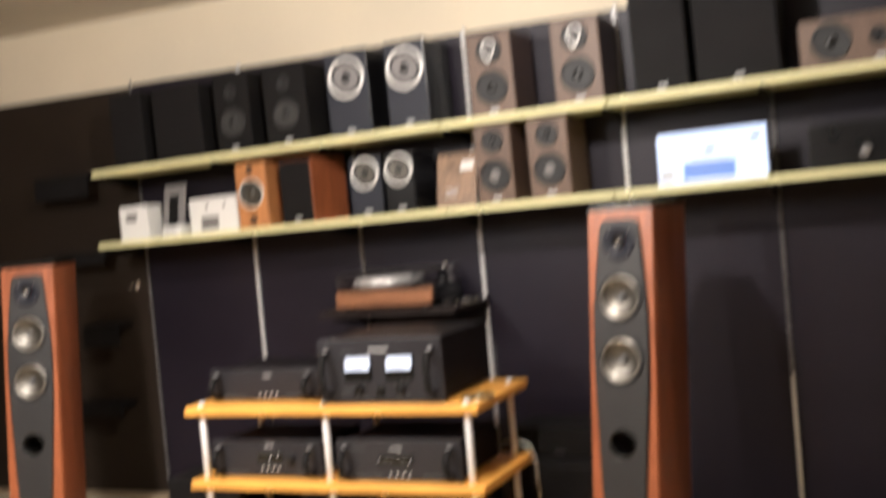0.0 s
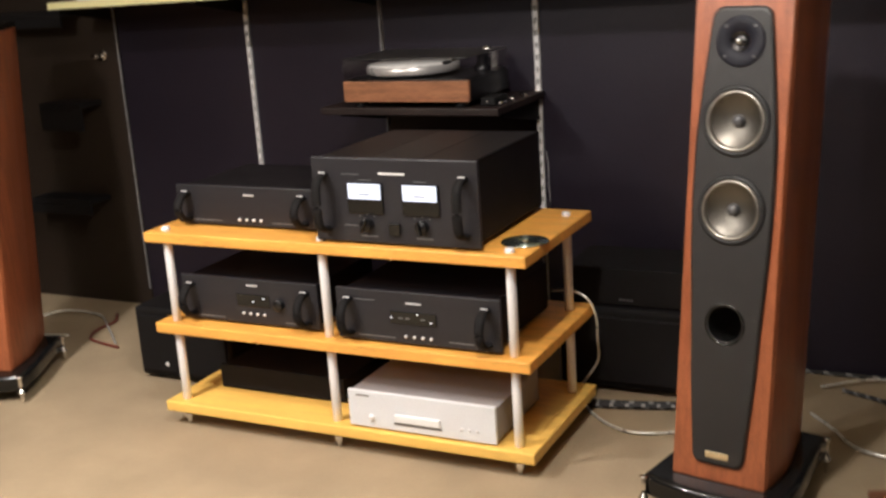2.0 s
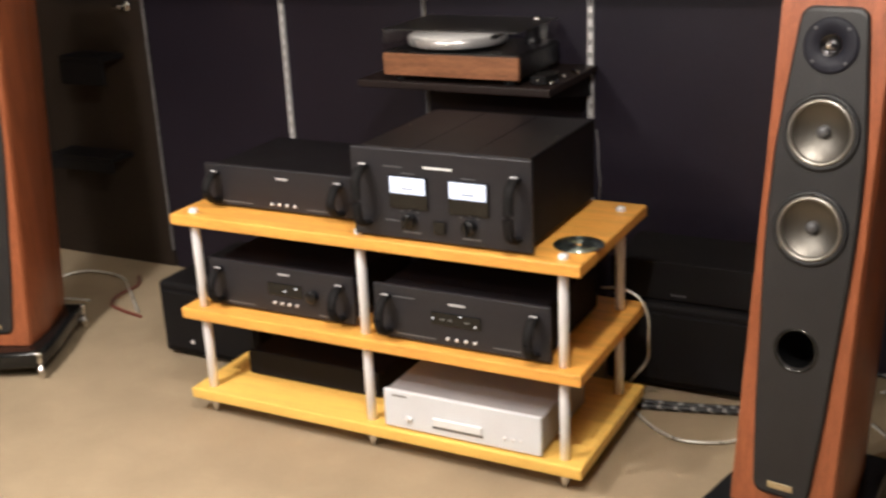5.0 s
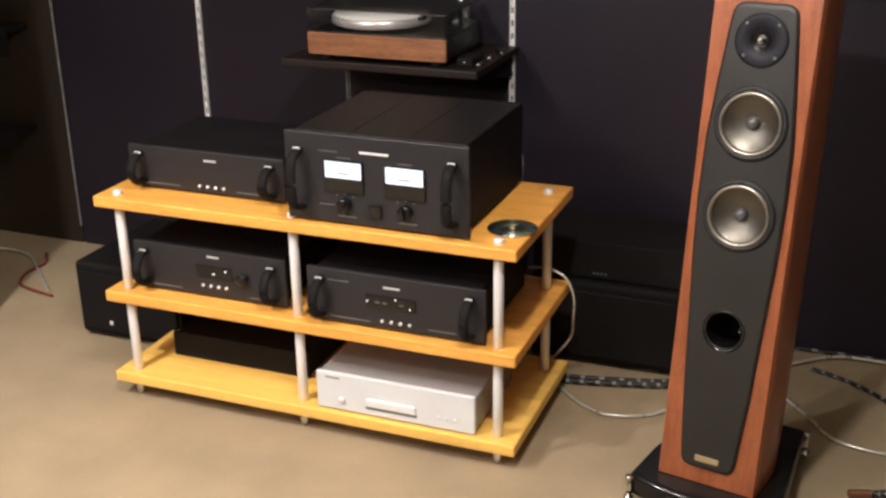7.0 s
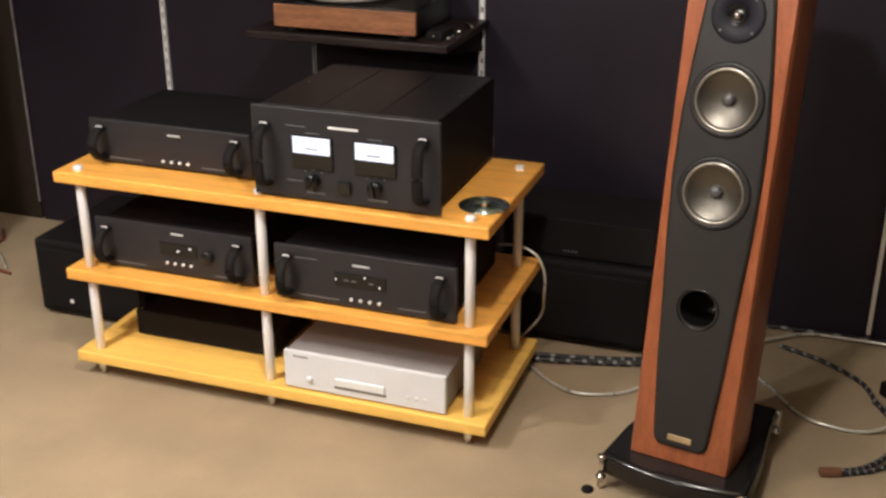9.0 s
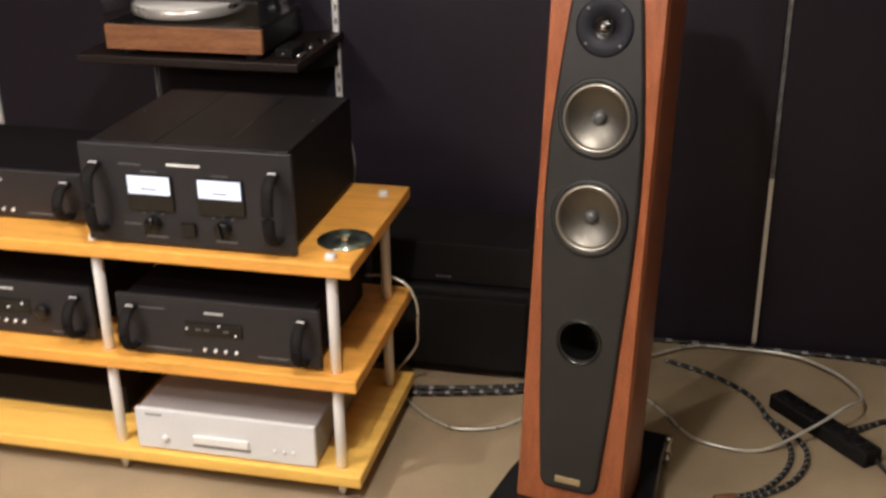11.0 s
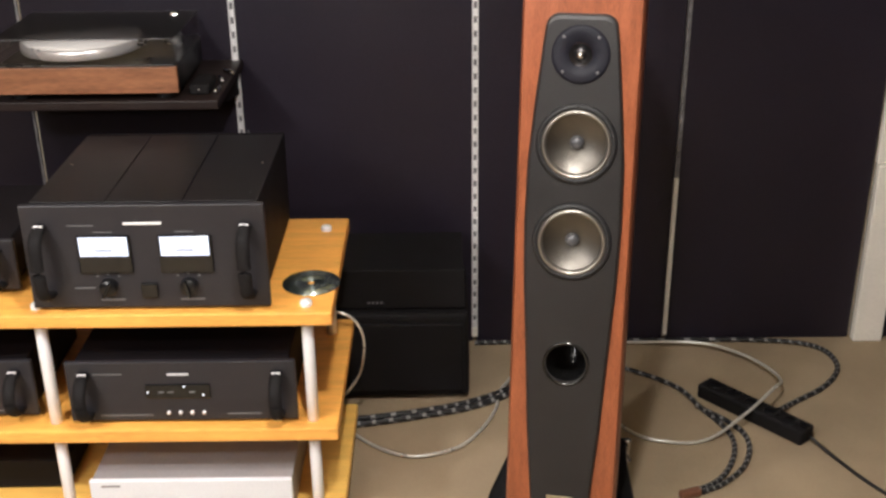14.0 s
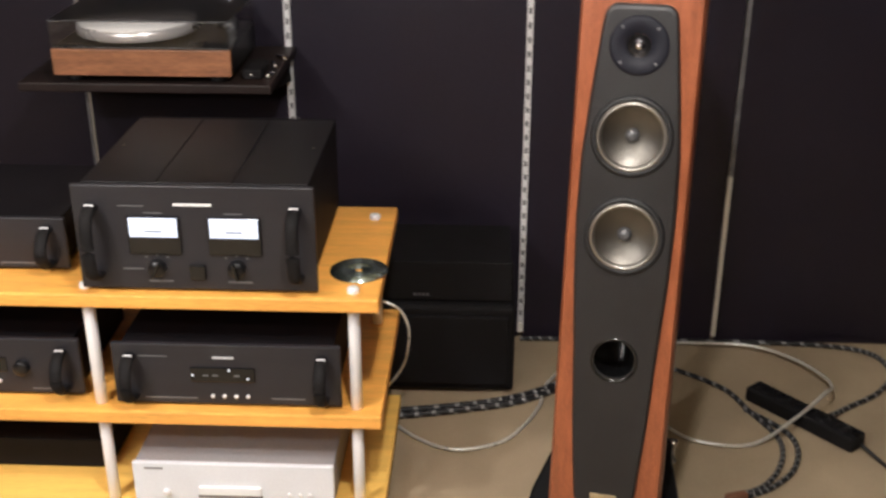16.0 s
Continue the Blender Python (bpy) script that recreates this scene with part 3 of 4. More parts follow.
def component(name, x, y, z, w, h, d, label, category, handles=True, face=FACE, body=CHASSIS, body_w=None, logo=None, logo_mat=LEGEND, feet=0.012):
    ob = thing(name, pose(x, y, z), label, category)
    bw = body_w or w - 0.03
    part("faceplate", box(w, 0.012, h - feet * 0.5, (0, 0.006, feet * 0.5 + (h - feet * 0.5) / 2), 0.0025), face, ob)
    part("chassis", box(bw, d - 0.012, h - feet - 0.006, (0, 0.012 + (d - 0.012) / 2 + 0.0005, feet + (h - feet - 0.006) / 2), 0.003), body, ob)
    for sx in (-1, 1):
        for fy in (0.05, d - 0.05):
            part("foot", rod(0.017, (sx * (bw / 2 - 0.04), fy, 0), (sx * (bw / 2 - 0.04), fy, feet), 16, 0.002), RUBBER, ob)
    if handles:
        for sx in (-1, 1):
            hb = rack_handle(None, sx * (w / 2 - 0.038), h * 0.17, h * 0.80)
            hd = part("handle", hb, MATT, ob, "bowed black handle")
            part("bolt", box(0.018, 0.004, 0.005, (sx * (w / 2 - 0.038), -0.012, h * 0.80 + 0.006), 0.001), ALU, hd, "bright handle bolt")
    if logo:
        lx, lz, lw = logo
        part("nameplate", box(lw, 0.002, 0.0052, (lx, -0.0012, lz), 0.0006), logo_mat, ob, "pale nameplate strip")
    return ob


def legend(ob, x, z, w, hgt=0.0022, mat=FADED):
    part("legend", box(w, 0.001, hgt, (x, -0.0006, z)), mat, ob)


def push_buttons(ob, x, z, n=4, step=0.0245):
    for i in range(n):
        part("button", rod(0.0042, (x + (i - (n - 1) / 2) * step, 0, z), (x + (i - (n - 1) / 2) * step, -0.006, z), 14, 0.001), ALU, ob, "small bright push button")


T = LEVELS[2][1] + 0.0005
# power amplifier with two lit meters
amp = component("power_amplifier", -1.668, 3.481, T, 0.470, 0.225, 0.45, "large black power amplifier with two lit white meters", "amplifier", logo=(0.0, 0.187, 0.074), logo_mat=WHITE)
for mx in (-0.079, 0.078):
    me = part("meter", box(0.104, 0.006, 0.080, (mx, -0.003, 0.123), 0.003), GLOSS, amp, "black meter window")
    part("dial", box(0.094, 0.002, 0.040, (mx, -0.0072, 0.141), 0.0008), METER, me, "lit white dial")
    part("scale", box(0.034, 0.0008, 0.003, (mx, -0.0088, 0.1335)), GREYPRINT, me, "grey printed scale")
    legend(amp, mx, 0.169, 0.036)
for kx in (-0.079, 0.078):
    kn = part("knob", at(lathe([(0.017, 0), (0.017, 0.014), (0.0155, 0.017), (0, 0.017)], 28), pose(kx, 0, 0.055, 90, 0, 0)), BLACK, amp, "black rotary knob")
    bar = box(0.006, 0.012, 0.036, (0, -0.021, 0), 0.002)
    bar.transform(pose(kx, 0, 0.055, 0, 28 if kx < 0 else -12, 0))
    part("pointer", bar, GLOSS, kn)
    legend(amp, kx + 0.004, 0.024, 0.048, 0.004, FADED)
    for i in (-1, 0, 1):
        part("tick", box(0.005, 0.001, 0.003, (kx + i * 0.021, -0.0006, 0.076 + (0.004 if i == 0 else 0))), FADED, amp)
part("power_button", box(0.032, 0.008, 0.032, (0.0, -0.004, 0.046), 0.003), GLOSS, amp, "square black button")
legend(amp, -0.12, 0.183, 0.05)
legend(amp, -0.128, 0.05, 0.04)
for px, pw in ((-0.148, 0.145), (0.0, 0.148), (0.148, 0.145)):
    part("top_plate", box(pw, 0.40, 0.004, (px, 0.225, 0.2205), 0.001), AMP_TOP, amp, "flat satin black top plate")
for px in (-0.2, 0.2):
    for py in (0.07, 0.24, 0.40):
        part("screw", lathe([(0, 0.0035), (0.0035, 0.003), (0.004, 0)], 12, Matrix.Translation((px, py, 0.2195))), CHROME if py == 0.24 else RUBBER, amp)

# small power unit beside it
pre = component("preamplifier", -2.19, 3.565, T, 0.465, 0.118, 0.33, "black slim preamplifier with handles and four buttons", "amplifier", logo=(0.018, 0.094, 0.036))
push_buttons(pre, 0.018, 0.024, 4, 0.024)
legend(pre, -0.13, 0.018, 0.10, 0.003)
legend(pre, 0.13, 0.018, 0.08, 0.003)

M = LEVELS[1][1] + 0.0005
ph = component("phono_preamplifier", -2.175, 3.515, M, 0.46, 0.136, 0.33, "black preamplifier with display dots and four buttons", "amplifier", logo=(0.018, 0.118, 0.036))
push_buttons(ph, 0.018, 0.036, 4, 0.0235)
part("display", box(0.11, 0.003, 0.036, (0.018, -0.001, 0.075), 0.002), GLOSS, ph, "black display window")
for dx, dz in ((0.000, 0.072), (0.036, 0.083)):
    part("indicator", box(0.006, 0.001, 0.003, (0.018 + dx, -0.0031, dz)), LAMP_DOT, ph, "lit indicator")
part("knob", at(lathe([(0.016, 0), (0.016, 0.014), (0.014, 0.016), (0, 0.016)], 24), pose(0.105, 0, 0.07, 90, 0, 0)), BLACK, ph)
legend(ph, -0.13, 0.018, 0.09, 0.003)
legend(ph, 0.15, 0.018, 0.06, 0.003)

cd = component("disc_player", -1.632, 3.488, M, 0.472, 0.146, 0.36, "black disc player with tray window and four buttons", "disc player", logo=(-0.005, 0.117, 0.044))
part("tray_window", box(0.134, 0.004, 0.034, (-0.008, -0.002, 0.078), 0.003), GLOSS, cd, "black tray and display window")
for dx, dz in ((-0.062, 0.077), (0.014, 0.090), (0.052, 0.070)):
    part("indicator", box(0.0036, 0.001, 0.0034, (-0.008 + dx, -0.0044, dz)), LAMP_DOT, cd, "lit indicator")
for dx in (-0.035, -0.015, 0.03):
    part("legend", box(0.012, 0.001, 0.003, (-0.008 + dx, -0.0044, 0.077)), FADED, cd)
push_buttons(cd, 0.005, 0.027, 4, 0.0245)
legend(cd, -0.15, 0.118, 0.06)
legend(cd, -0.12, 0.020, 0.11, 0.003)
legend(cd, 0.125, 0.022, 0.07, 0.003)

B = LEVELS[0][1] + 0.0005
blk = component("black_component", -2.155, 3.60, B, 0.43, 0.075, 0.28, "plain flat black hi-fi unit on the bottom board", "hi-fi unit", handles=False, face=MATT, body=MATT, body_w=0.425, feet=0.008)
sil = component("silver_disc_player", -1.634, 3.473, B, 0.432, 0.108, 0.30, "silver disc player with a central tray", "disc player", handles=False, face=SILVER, body=SHADED_CASE, body_w=0.43, feet=0.010)
part("tray", box(0.135, 0.006, 0.022, (-0.008, -0.003, 0.042), 0.003), WHITE, sil, "pale raised disc tray")
part("tray_gap", box(0.140, 0.002, 0.007, (-0.008, -0.0008, 0.026), 0.001), GREYPRINT, sil)
part("power_button", rod(0.008, (-0.145, 0, 0.036), (-0.145, -0.008, 0.036), 18, 0.002), ALU, sil, "round metal button")
for i in range(3):
    part("button", rod(0.004, (0.12 + i * 0.022, 0, 0.036), (0.12 + i * 0.022, -0.004, 0.036), 12, 0.001), ALU, sil)
legend(sil, -0.17, 0.095, 0.04, 0.004, GREYPRINT)

# disc lying on the rack's front cap
bm = lathe([(0.0075, 0.0), (0.060, 0.0), (0.060, 0.0012), (0.0075, 0.0012), (0.0075, 0.0)], 56)
solid("compact_disc", bm, DISC, "shiny compact disc lying on the rack beside the amplifier", "disc", pose(-1.365, 3.594, T + 0.001))

# ---- turntable on its wall shelf ----
ob = thing("turntable_shelf", pose(-1.913, WALL_Y, 0.8125), "dark wooden wall shelf on brackets under the turntable", "shelf")
part("board", box(0.60, 0.375, 0.022, (0, -0.1885, 0.011), 0.003), SHELF_DARK, ob)
for x in STRIPS[2:4]:
    bm = bmesh.new()
    lx = x + 1.913
    v = [bm.verts.new((lx + s, y, z)) for s in (-0.003, 0.003) for y, z in ((-0.30, -0.001), (-0.013, -0.001), (-0.013, -0.07), (-0.30, -0.015))]
    for f in ((0, 1, 2, 3), (7, 6, 5, 4), (0, 4, 5, 1), (1, 5, 6, 2), (2, 6, 7, 3), (3, 7, 4, 0)):
        bm.faces.new([v[i] for i in f])
    part("bracket", bm, MATT, ob, "black steel bracket")
S = 0.8347
tt = thing("turntable", pose(-1.913, 4.036, S), "walnut turntable with metal platter under a clear lid", "turntable")
part("plinth", box(0.418, 0.286, 0.062, (0, 0.157, 0.049), 0.003), BLACK, tt, "black turntable body")
part("front_panel", box(0.42, 0.014, 0.062, (0, 0.007, 0.049), 0.002), WALNUT, tt, "walnut front panel")
part("top_plate", box(0.412, 0.292, 0.004, (0, 0.15, 0.0825), 0.001), BLACK, tt, "black top plate")
for sx in (-1, 1):
    for y in (0.04, 0.26):
        part("foot", rod(0.022, (sx * 0.17, y, 0), (sx * 0.17, y, 0.018), 20, 0.003), RUBBER, tt)
PL = Matrix.Translation((-0.045, 0.152, 0.0))
part("subplatter", rod(0.08, (-0.045, 0.152, 0.0845), (-0.045, 0.152, 0.092), 32), BLACK, tt)
platter = part("platter", lathe([(0, 0.092), (0.140, 0.092), (0.1445, 0.095), (0.1445, 0.114), (0.141, 0.117), (0, 0.117)], 64, PL), PLATTER, tt, "polished metal platter rim")
part("record_mat", lathe([(0, 0.1172), (0.138, 0.1172), (0.138, 0.1195), (0.006, 0.1195), (0, 0.1195)], 64, PL), MAT, platter, "pale round mat")
part("spindle", rod(0.0035, (-0.045, 0.152, 0.1195), (-0.045, 0.152, 0.132), 10, 0.001), CHROME, platter)
arm = part("tonearm_base", lathe([(0.026, 0.0845), (0.026, 0.10), (0.018, 0.104), (0.016, 0.135), (0, 0.135)], 24, Matrix.Translation((0.158, 0.225, 0))), BLACK, tt, "black tonearm base")
part("tonearm", sweep(smooth_line([(0.158, 0.255, 0.14), (0.158, 0.225, 0.14), (0.155, 0.12, 0.138), (0.135, 0.045, 0.133)], 6), 0.004, n=8), CHROME, arm, "thin bright arm")
part("counterweight", rod(0.014, (0.158, 0.250, 0.14), (0.158, 0.280, 0.14), 20, 0.003), CHROME, arm, "bright counterweight")
part("headshell", box(0.016, 0.03, 0.010, (0.130, 0.032, 0.131), 0.002), BLACK, arm)
# lid: clear sides; the top sheet's tint and gloss imitate its reflected glare
lid = part("lid", box(0.418, 0.298, 0.003, (0, 0.15, 0.1455), 0.001), GLARE_ACRYLIC, tt, "top of the dust cover with its reflected haze put into the tint")
lid.visible_shadow = False
for sx in (-1, 1):
    part("side_panel", box(0.003, 0.298, 0.058, (sx * 0.2075, 0.15, 0.1145)), ACRYLIC, lid, "clear side of the dust cover").visible_shadow = False
for y in (0.0025, 0.2975):
    part("long_panel", box(0.412, 0.003, 0.058, (0, y, 0.1145)), ACRYLIC, lid, "clear side of the dust cover").visible_shadow = False
for x in (-0.13, 0.13):
    part("hinge", box(0.03, 0.02, 0.05, (x, 0.31, 0.09), 0.004), BLACK, tt, "black lid hinge")
# plugs and a supply box on the shelf, right of the plinth
ob = thing("power_supply_box", pose(-1.665, 4.13, S), "small black supply box beside the turntable", "power supply")
part("case", box(0.046, 0.10, 0.024, (0, 0, 0.0130), 0.004), MATT, ob)
part("knob", rod(0.004, (0.0, -0.050, 0.013), (0.0, -0.056, 0.013), 14, 0.001), CHROME, ob, "small bright knob")
for i, (x, y) in enumerate(((-1.628, 4.10), (-1.634, 4.19), (-1.626, 4.26))):
    solid("plug", rod(0.006, (0, -0.02, 0.007), (0.004, 0.02, 0.007), 12, 0.002), CHROME, "small bright plug lying on the dark shelf", "plug", pose(x, y, S, 0, 0, 25 * i), "plugs on the turntable shelf")

# ---- black boxes on the floor ----
def subwoofer(name, x0, x1, y0, y1, h, label, dot):
    ob = thing(name, pose((x0 + x1) / 2, y0, FLOOR), label, "subwoofer")
    w, d = x1 - x0, y1 - y0
    part("cabinet", box(w, d, h - 0.015, (0, d / 2, 0.015 + (h - 0.015) / 2), 0.012, 3), MATT, ob)
    for sx in (-1, 1):
        for y in (0.05, d - 0.05):
            part("foot", rod(0.02, (sx * (w / 2 - 0.05), y, 0), (sx * (w / 2 - 0.05), y, 0.016), 16), RUBBER, ob)
    part("grille", box(w - 0.03, 0.012, h - 0.06, (0, -0.004, h / 2 + 0.006), 0.004), MATT, ob, "black cloth grille")
    if dot:
        part("badge", box(0.012, 0.003, 0.012, (dot, -0.0115, 0.066), 0.001), ALU, ob, "small pale badge")
    return ob


subwoofer("subwoofer", -2.815, -2.44, 3.748, 4.16, 0.250, "black cube subwoofer standing behind the rack", -0.065)
subwoofer("subwoofer", -1.47, -1.025, 4.080, 4.39, 0.262, "large black subwoofer standing against the wall", 0)
eq = component("black_receiver", -1.25, 4.105, 0.2425, 0.43, 0.115, 0.26, "black receiver lying on the subwoofer", "receiver", handles=False, face=MATT, body=MATT, body_w=0.425, feet=0.01)
for i in range(4):
    part("legend", box(0.007, 0.001, 0.005, (-0.035 + i * 0.011, -0.0006, 0.022)), FADED, eq)

# ---- cables ----
def cable(points, r, mat, label, name="cable", braid=False, group=""):
    line = smooth_line([(x, y, z + (FLOOR if z < 0.05 else 0)) for x, y, z in points], 14 if braid else 9)
    return solid(name, sweep(line, r, n=8, braid=braid), mat, label, "cable", group=group)


SILVER_LABEL = "thick silver loudspeaker cable looped on the floor"
for points in (
    [(-0.74, 4.27, 0.012), (-0.62, 4.36, 0.012), (-0.523, 4.371, 0.012), (-0.35, 4.348, 0.02), (-0.25, 4.28, 0.022), (-0.195, 4.18, 0.03), (-0.190, 4.09, 0.045), (-0.235, 4.01, 0.050), (-0.32, 3.935, 0.045), (-0.437, 3.868, 0.008), (-0.549, 3.868, 0.008), (-0.613, 3.906, 0.008), (-0.668, 3.99, 0.008), (-0.74, 4.08, 0.008)],
    [(-1.38, 3.99, 0.007), (-1.302, 3.894, 0.007), (-1.23, 3.835, 0.007), (-1.157, 3.814, 0.007), (-1.06, 3.85, 0.007), (-1.0, 3.926, 0.007), (-0.955, 4.03, 0.007), (-0.94, 4.118, 0.007), (-0.87, 4.25, 0.007)],
    [(-3.14, 3.98, 0.007), (-3.30, 4.12, 0.007), (-3.45, 4.23, 0.008), (-3.60, 4.20, 0.02), (-3.66, 4.08, 0.007), (-3.55, 3.98, 0.007), (-3.38, 4.0, 0.007)],
    [(-4.16, 4.32, 0.007), (-4.26, 4.16, 0.007), (-4.267, 4.091, 0.007), (-4.30, 3.955, 0.007)],
):
    cable(points, 0.0041, SLEEVE, SILVER_LABEL, group="silver loudspeaker cables")
BR = (RUBBER, BRAID)
for points, r, label in (
    ([(-1.42, 3.95, 0.009), (-1.30, 3.960, 0.009), (-1.15, 3.995, 0.009), (-1.02, 4.035, 0.009), (-0.91, 4.105, 0.009), (-0.84, 4.18, 0.009)], 0.009, "black and white braided power cable on the floor"),
    ([(-1.42, 3.98, 0.008), (-1.307, 3.987, 0.008), (-1.131, 4.025, 0.008), (-1.02, 4.064, 0.008), (-0.917, 4.128, 0.008), (-0.85, 4.22, 0.008)], 0.008, "black and white braided power cable on the floor"),
    ([(-1.00, 4.385, 0.008), (-0.90, 4.388, 0.008), (-0.75, 4.390, 0.008), (-0.5, 4.390, 0.008), (-0.25, 4.388, 0.008), (-0.10, 4.375, 0.008), (-0.02, 4.345, 0.008), (0.012, 4.29, 0.008), (0.005, 4.21, 0.008), (-0.06, 4.12, 0.008), (-0.16, 4.045, 0.008), (-0.222, 3.985, 0.02)], 0.007, "dark braided cable along the foot of the wall"),
    ([(-0.68, 4.27, 0.008), (-0.564, 4.216, 0.008), (-0.459, 4.125, 0.008), (-0.416, 4.022, 0.008), (-0.372, 3.914, 0.008), (-0.371, 3.838, 0.008), (-0.40, 3.76, 0.008), (-0.445, 3.698, 0.008), (-0.495, 3.665, 0.008)], 0.0065, "thin braided cable trailing over the floor"),
    ([(-0.425, 4.03, 0.008), (-0.345, 3.93, 0.008), (-0.332, 3.85, 0.008), (-0.365, 3.76, 0.008), (-0.43, 3.69, 0.008), (-0.49, 3.655, 0.008)], 0.0065, "thin braided cable trailing over the floor"),
):
    cable(points, r, BR, label, "braided_cable", True, "braided cables")
solid("cable_plug", box(0.055, 0.022, 0.02, (0, 0, 0.0105), 0.006), TAN, "brown plug at the end of the braided cables", "plug", pose(-0.52, 3.648, FLOOR, 0, 0, 20))
cable([(-0.178, 3.862, 0.02), (-0.14, 3.80, 0.006), (-0.10, 3.71, 0.005), (-0.064, 3.647, 0.005), (0.0, 3.56, 0.005), (0.12, 3.44, 0.005), (0.3, 3.30, 0.005)], 0.0045, RUBBER, "thin black mains cord on the floor", "mains_cord")
cable([(-1.42, 3.90, 0.345), (-1.36, 3.892, 0.352), (-1.31, 3.885, 0.335), (-1.286, 3.885, 0.285), (-1.290, 3.905, 0.21), (-1.308, 3.960, 0.13), (-1.345, 3.972, 0.07), (-1.40, 3.985, 0.02)], 0.0035, SLEEVE, "thin grey cable hanging behind the rack", "signal_cable")
cable([(-1.615, 4.406, 0.64), (-1.60, 4.38, 0.60), (-1.57, 4.30, 0.56), (-1.53, 4.20, 0.52), (-1.50, 4.06, 0.42), (-1.47, 4.0, 0.30), (-1.44, 3.99, 0.15), (-1.43, 3.98, 0.008)], 0.002, GREYPRINT, "thin grey cable hanging behind the rack", "signal_cable")

RED = material("red_sleeve", (0.16, 0.03, 0.018), 0.5, vary=0.15, scale=20, fine=120, bump=0.05)
cable([(-3.10, 3.95, 0.006), (-3.20, 3.97, 0.006), (-3.277, 4.0, 0.006), (-3.32, 4.08, 0.006), (-3.32, 4.18, 0.006), (-3.38, 4.26, 0.006)], 0.005, RED, "dark red cable lying behind the loudspeaker", "red_cable")
solid("spike_pad", lathe([(0, 0), (0.014, 0), (0.014, 0.006), (0.010, 0.008), (0, 0.007)], 20), MATT, "small black spike pad lying on the carpet", "pad", pose(-1.045, 3.40, FLOOR))
# power strip
ob = thing("power_strip", pose(-0.288, 3.984, FLOOR, 0, 0, -49), "black multi-socket power strip lying on the carpet", "power strip")
part("body", box(0.32, 0.058, 0.042, (0, 0, 0.0215), 0.008, 3), MATT, ob)
for i in range(5):
    part("socket", rod(0.02, (-0.12 + i * 0.058, 0, 0.042), (-0.12 + i * 0.058, 0, 0.0445), 20, 0.001), BLACK, ob)
part("switch", box(0.02, 0.014, 0.008, (0.15, 0, 0.045), 0.002), GLOSS, ob)


# ---- goods on the wall shelves ----
def driver(ob, x, z, r, ring=None, cone=RUBBER, cap=BLACK, ring_w=0.012):
    """A round driver on a front in the plane y = 0."""
    f = pose(x, 0, z, 90, 0, 0)
    d = part("driver", lathe([(r * 0.80, -0.0005), (r * 0.84, 0.003), (r * 0.95, 0.004), (r, 0.001), (r, -0.0005)], 36, f), RUBBER, ob)
    part("cone", lathe([(r * 0.82, 0.0015), (r * 0.5, 0.0008), (r * 0.3, 0.0006), (0, 0.0006)], 36, f), cone, d)
    part("dust_cap", lathe([(r * 0.32, 0.0006), (r * 0.24, 0.005), (0, 0.008)], 24, f), cap, d)
    if ring:
        part("trim_ring", lathe([(r, -0.0005), (r, 0.004), (r + ring_w * 0.5, 0.006), (r + ring_w, 0.004), (r + ring_w, -0.0005)], 48, f), ring, d, "bright trim ring")
    return d


def along(x):
    return 1.0085 * x - 0.017


def bookshelf(x0, x1, top, h, d, body, label, front=None, drivers=(), foot=True, turn=0, group=""):
    x0, x1 = along(x0), along(x1)
    w = x1 - x0
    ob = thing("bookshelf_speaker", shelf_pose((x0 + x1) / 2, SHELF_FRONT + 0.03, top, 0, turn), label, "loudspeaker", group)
    part("cabinet", box(w, d, h, (0, d / 2 + 0.004, h / 2), 0.004), body, ob)
    part("front", box(w - 0.006, 0.004, h - 0.006, (0, 0.0022, h / 2), 0.0012, 1), front or body, ob)
    for spec in drivers:
        driver(ob, *spec)
    if foot:
        part("nameplate", box(0.035, 0.002, 0.012, (0, -0.0008, 0.018), 0.0005), LEGEND, ob, "small pale nameplate")
    return ob


D = 0.24
for x0, x1, h in ((-3.185, -3.015, 0.325), (-2.955, -2.71, 0.32)):
    bookshelf(x0, x1, HIGH_TOP, h, D, MATT, "black bookshelf loudspeaker with a cloth grille on the shelf", MATT, foot=False)
for x0, x1 in ((-2.635, -2.465), (-2.392, -2.19)):
    bookshelf(x0, x1, HIGH_TOP, 0.335, D, MATT, "black bookshelf loudspeaker with a dark grey driver", MATT, ((0.0, 0.125, 0.062, None, GREY_CONE, RUBBER), (0, 0.25, 0.03)), foot=True)
for x0, x1 in ((-2.095, -1.905), (-1.828, -1.655)):
    bookshelf(x0, x1, HIGH_TOP, 0.342, D, BLACK, "black bookshelf loudspeaker with a bright ringed driver", NAVY, ((0, 0.232, 0.068, WHITE_RING, GREYPRINT, BLACK, 0.014),), group="ringed loudspeakers")
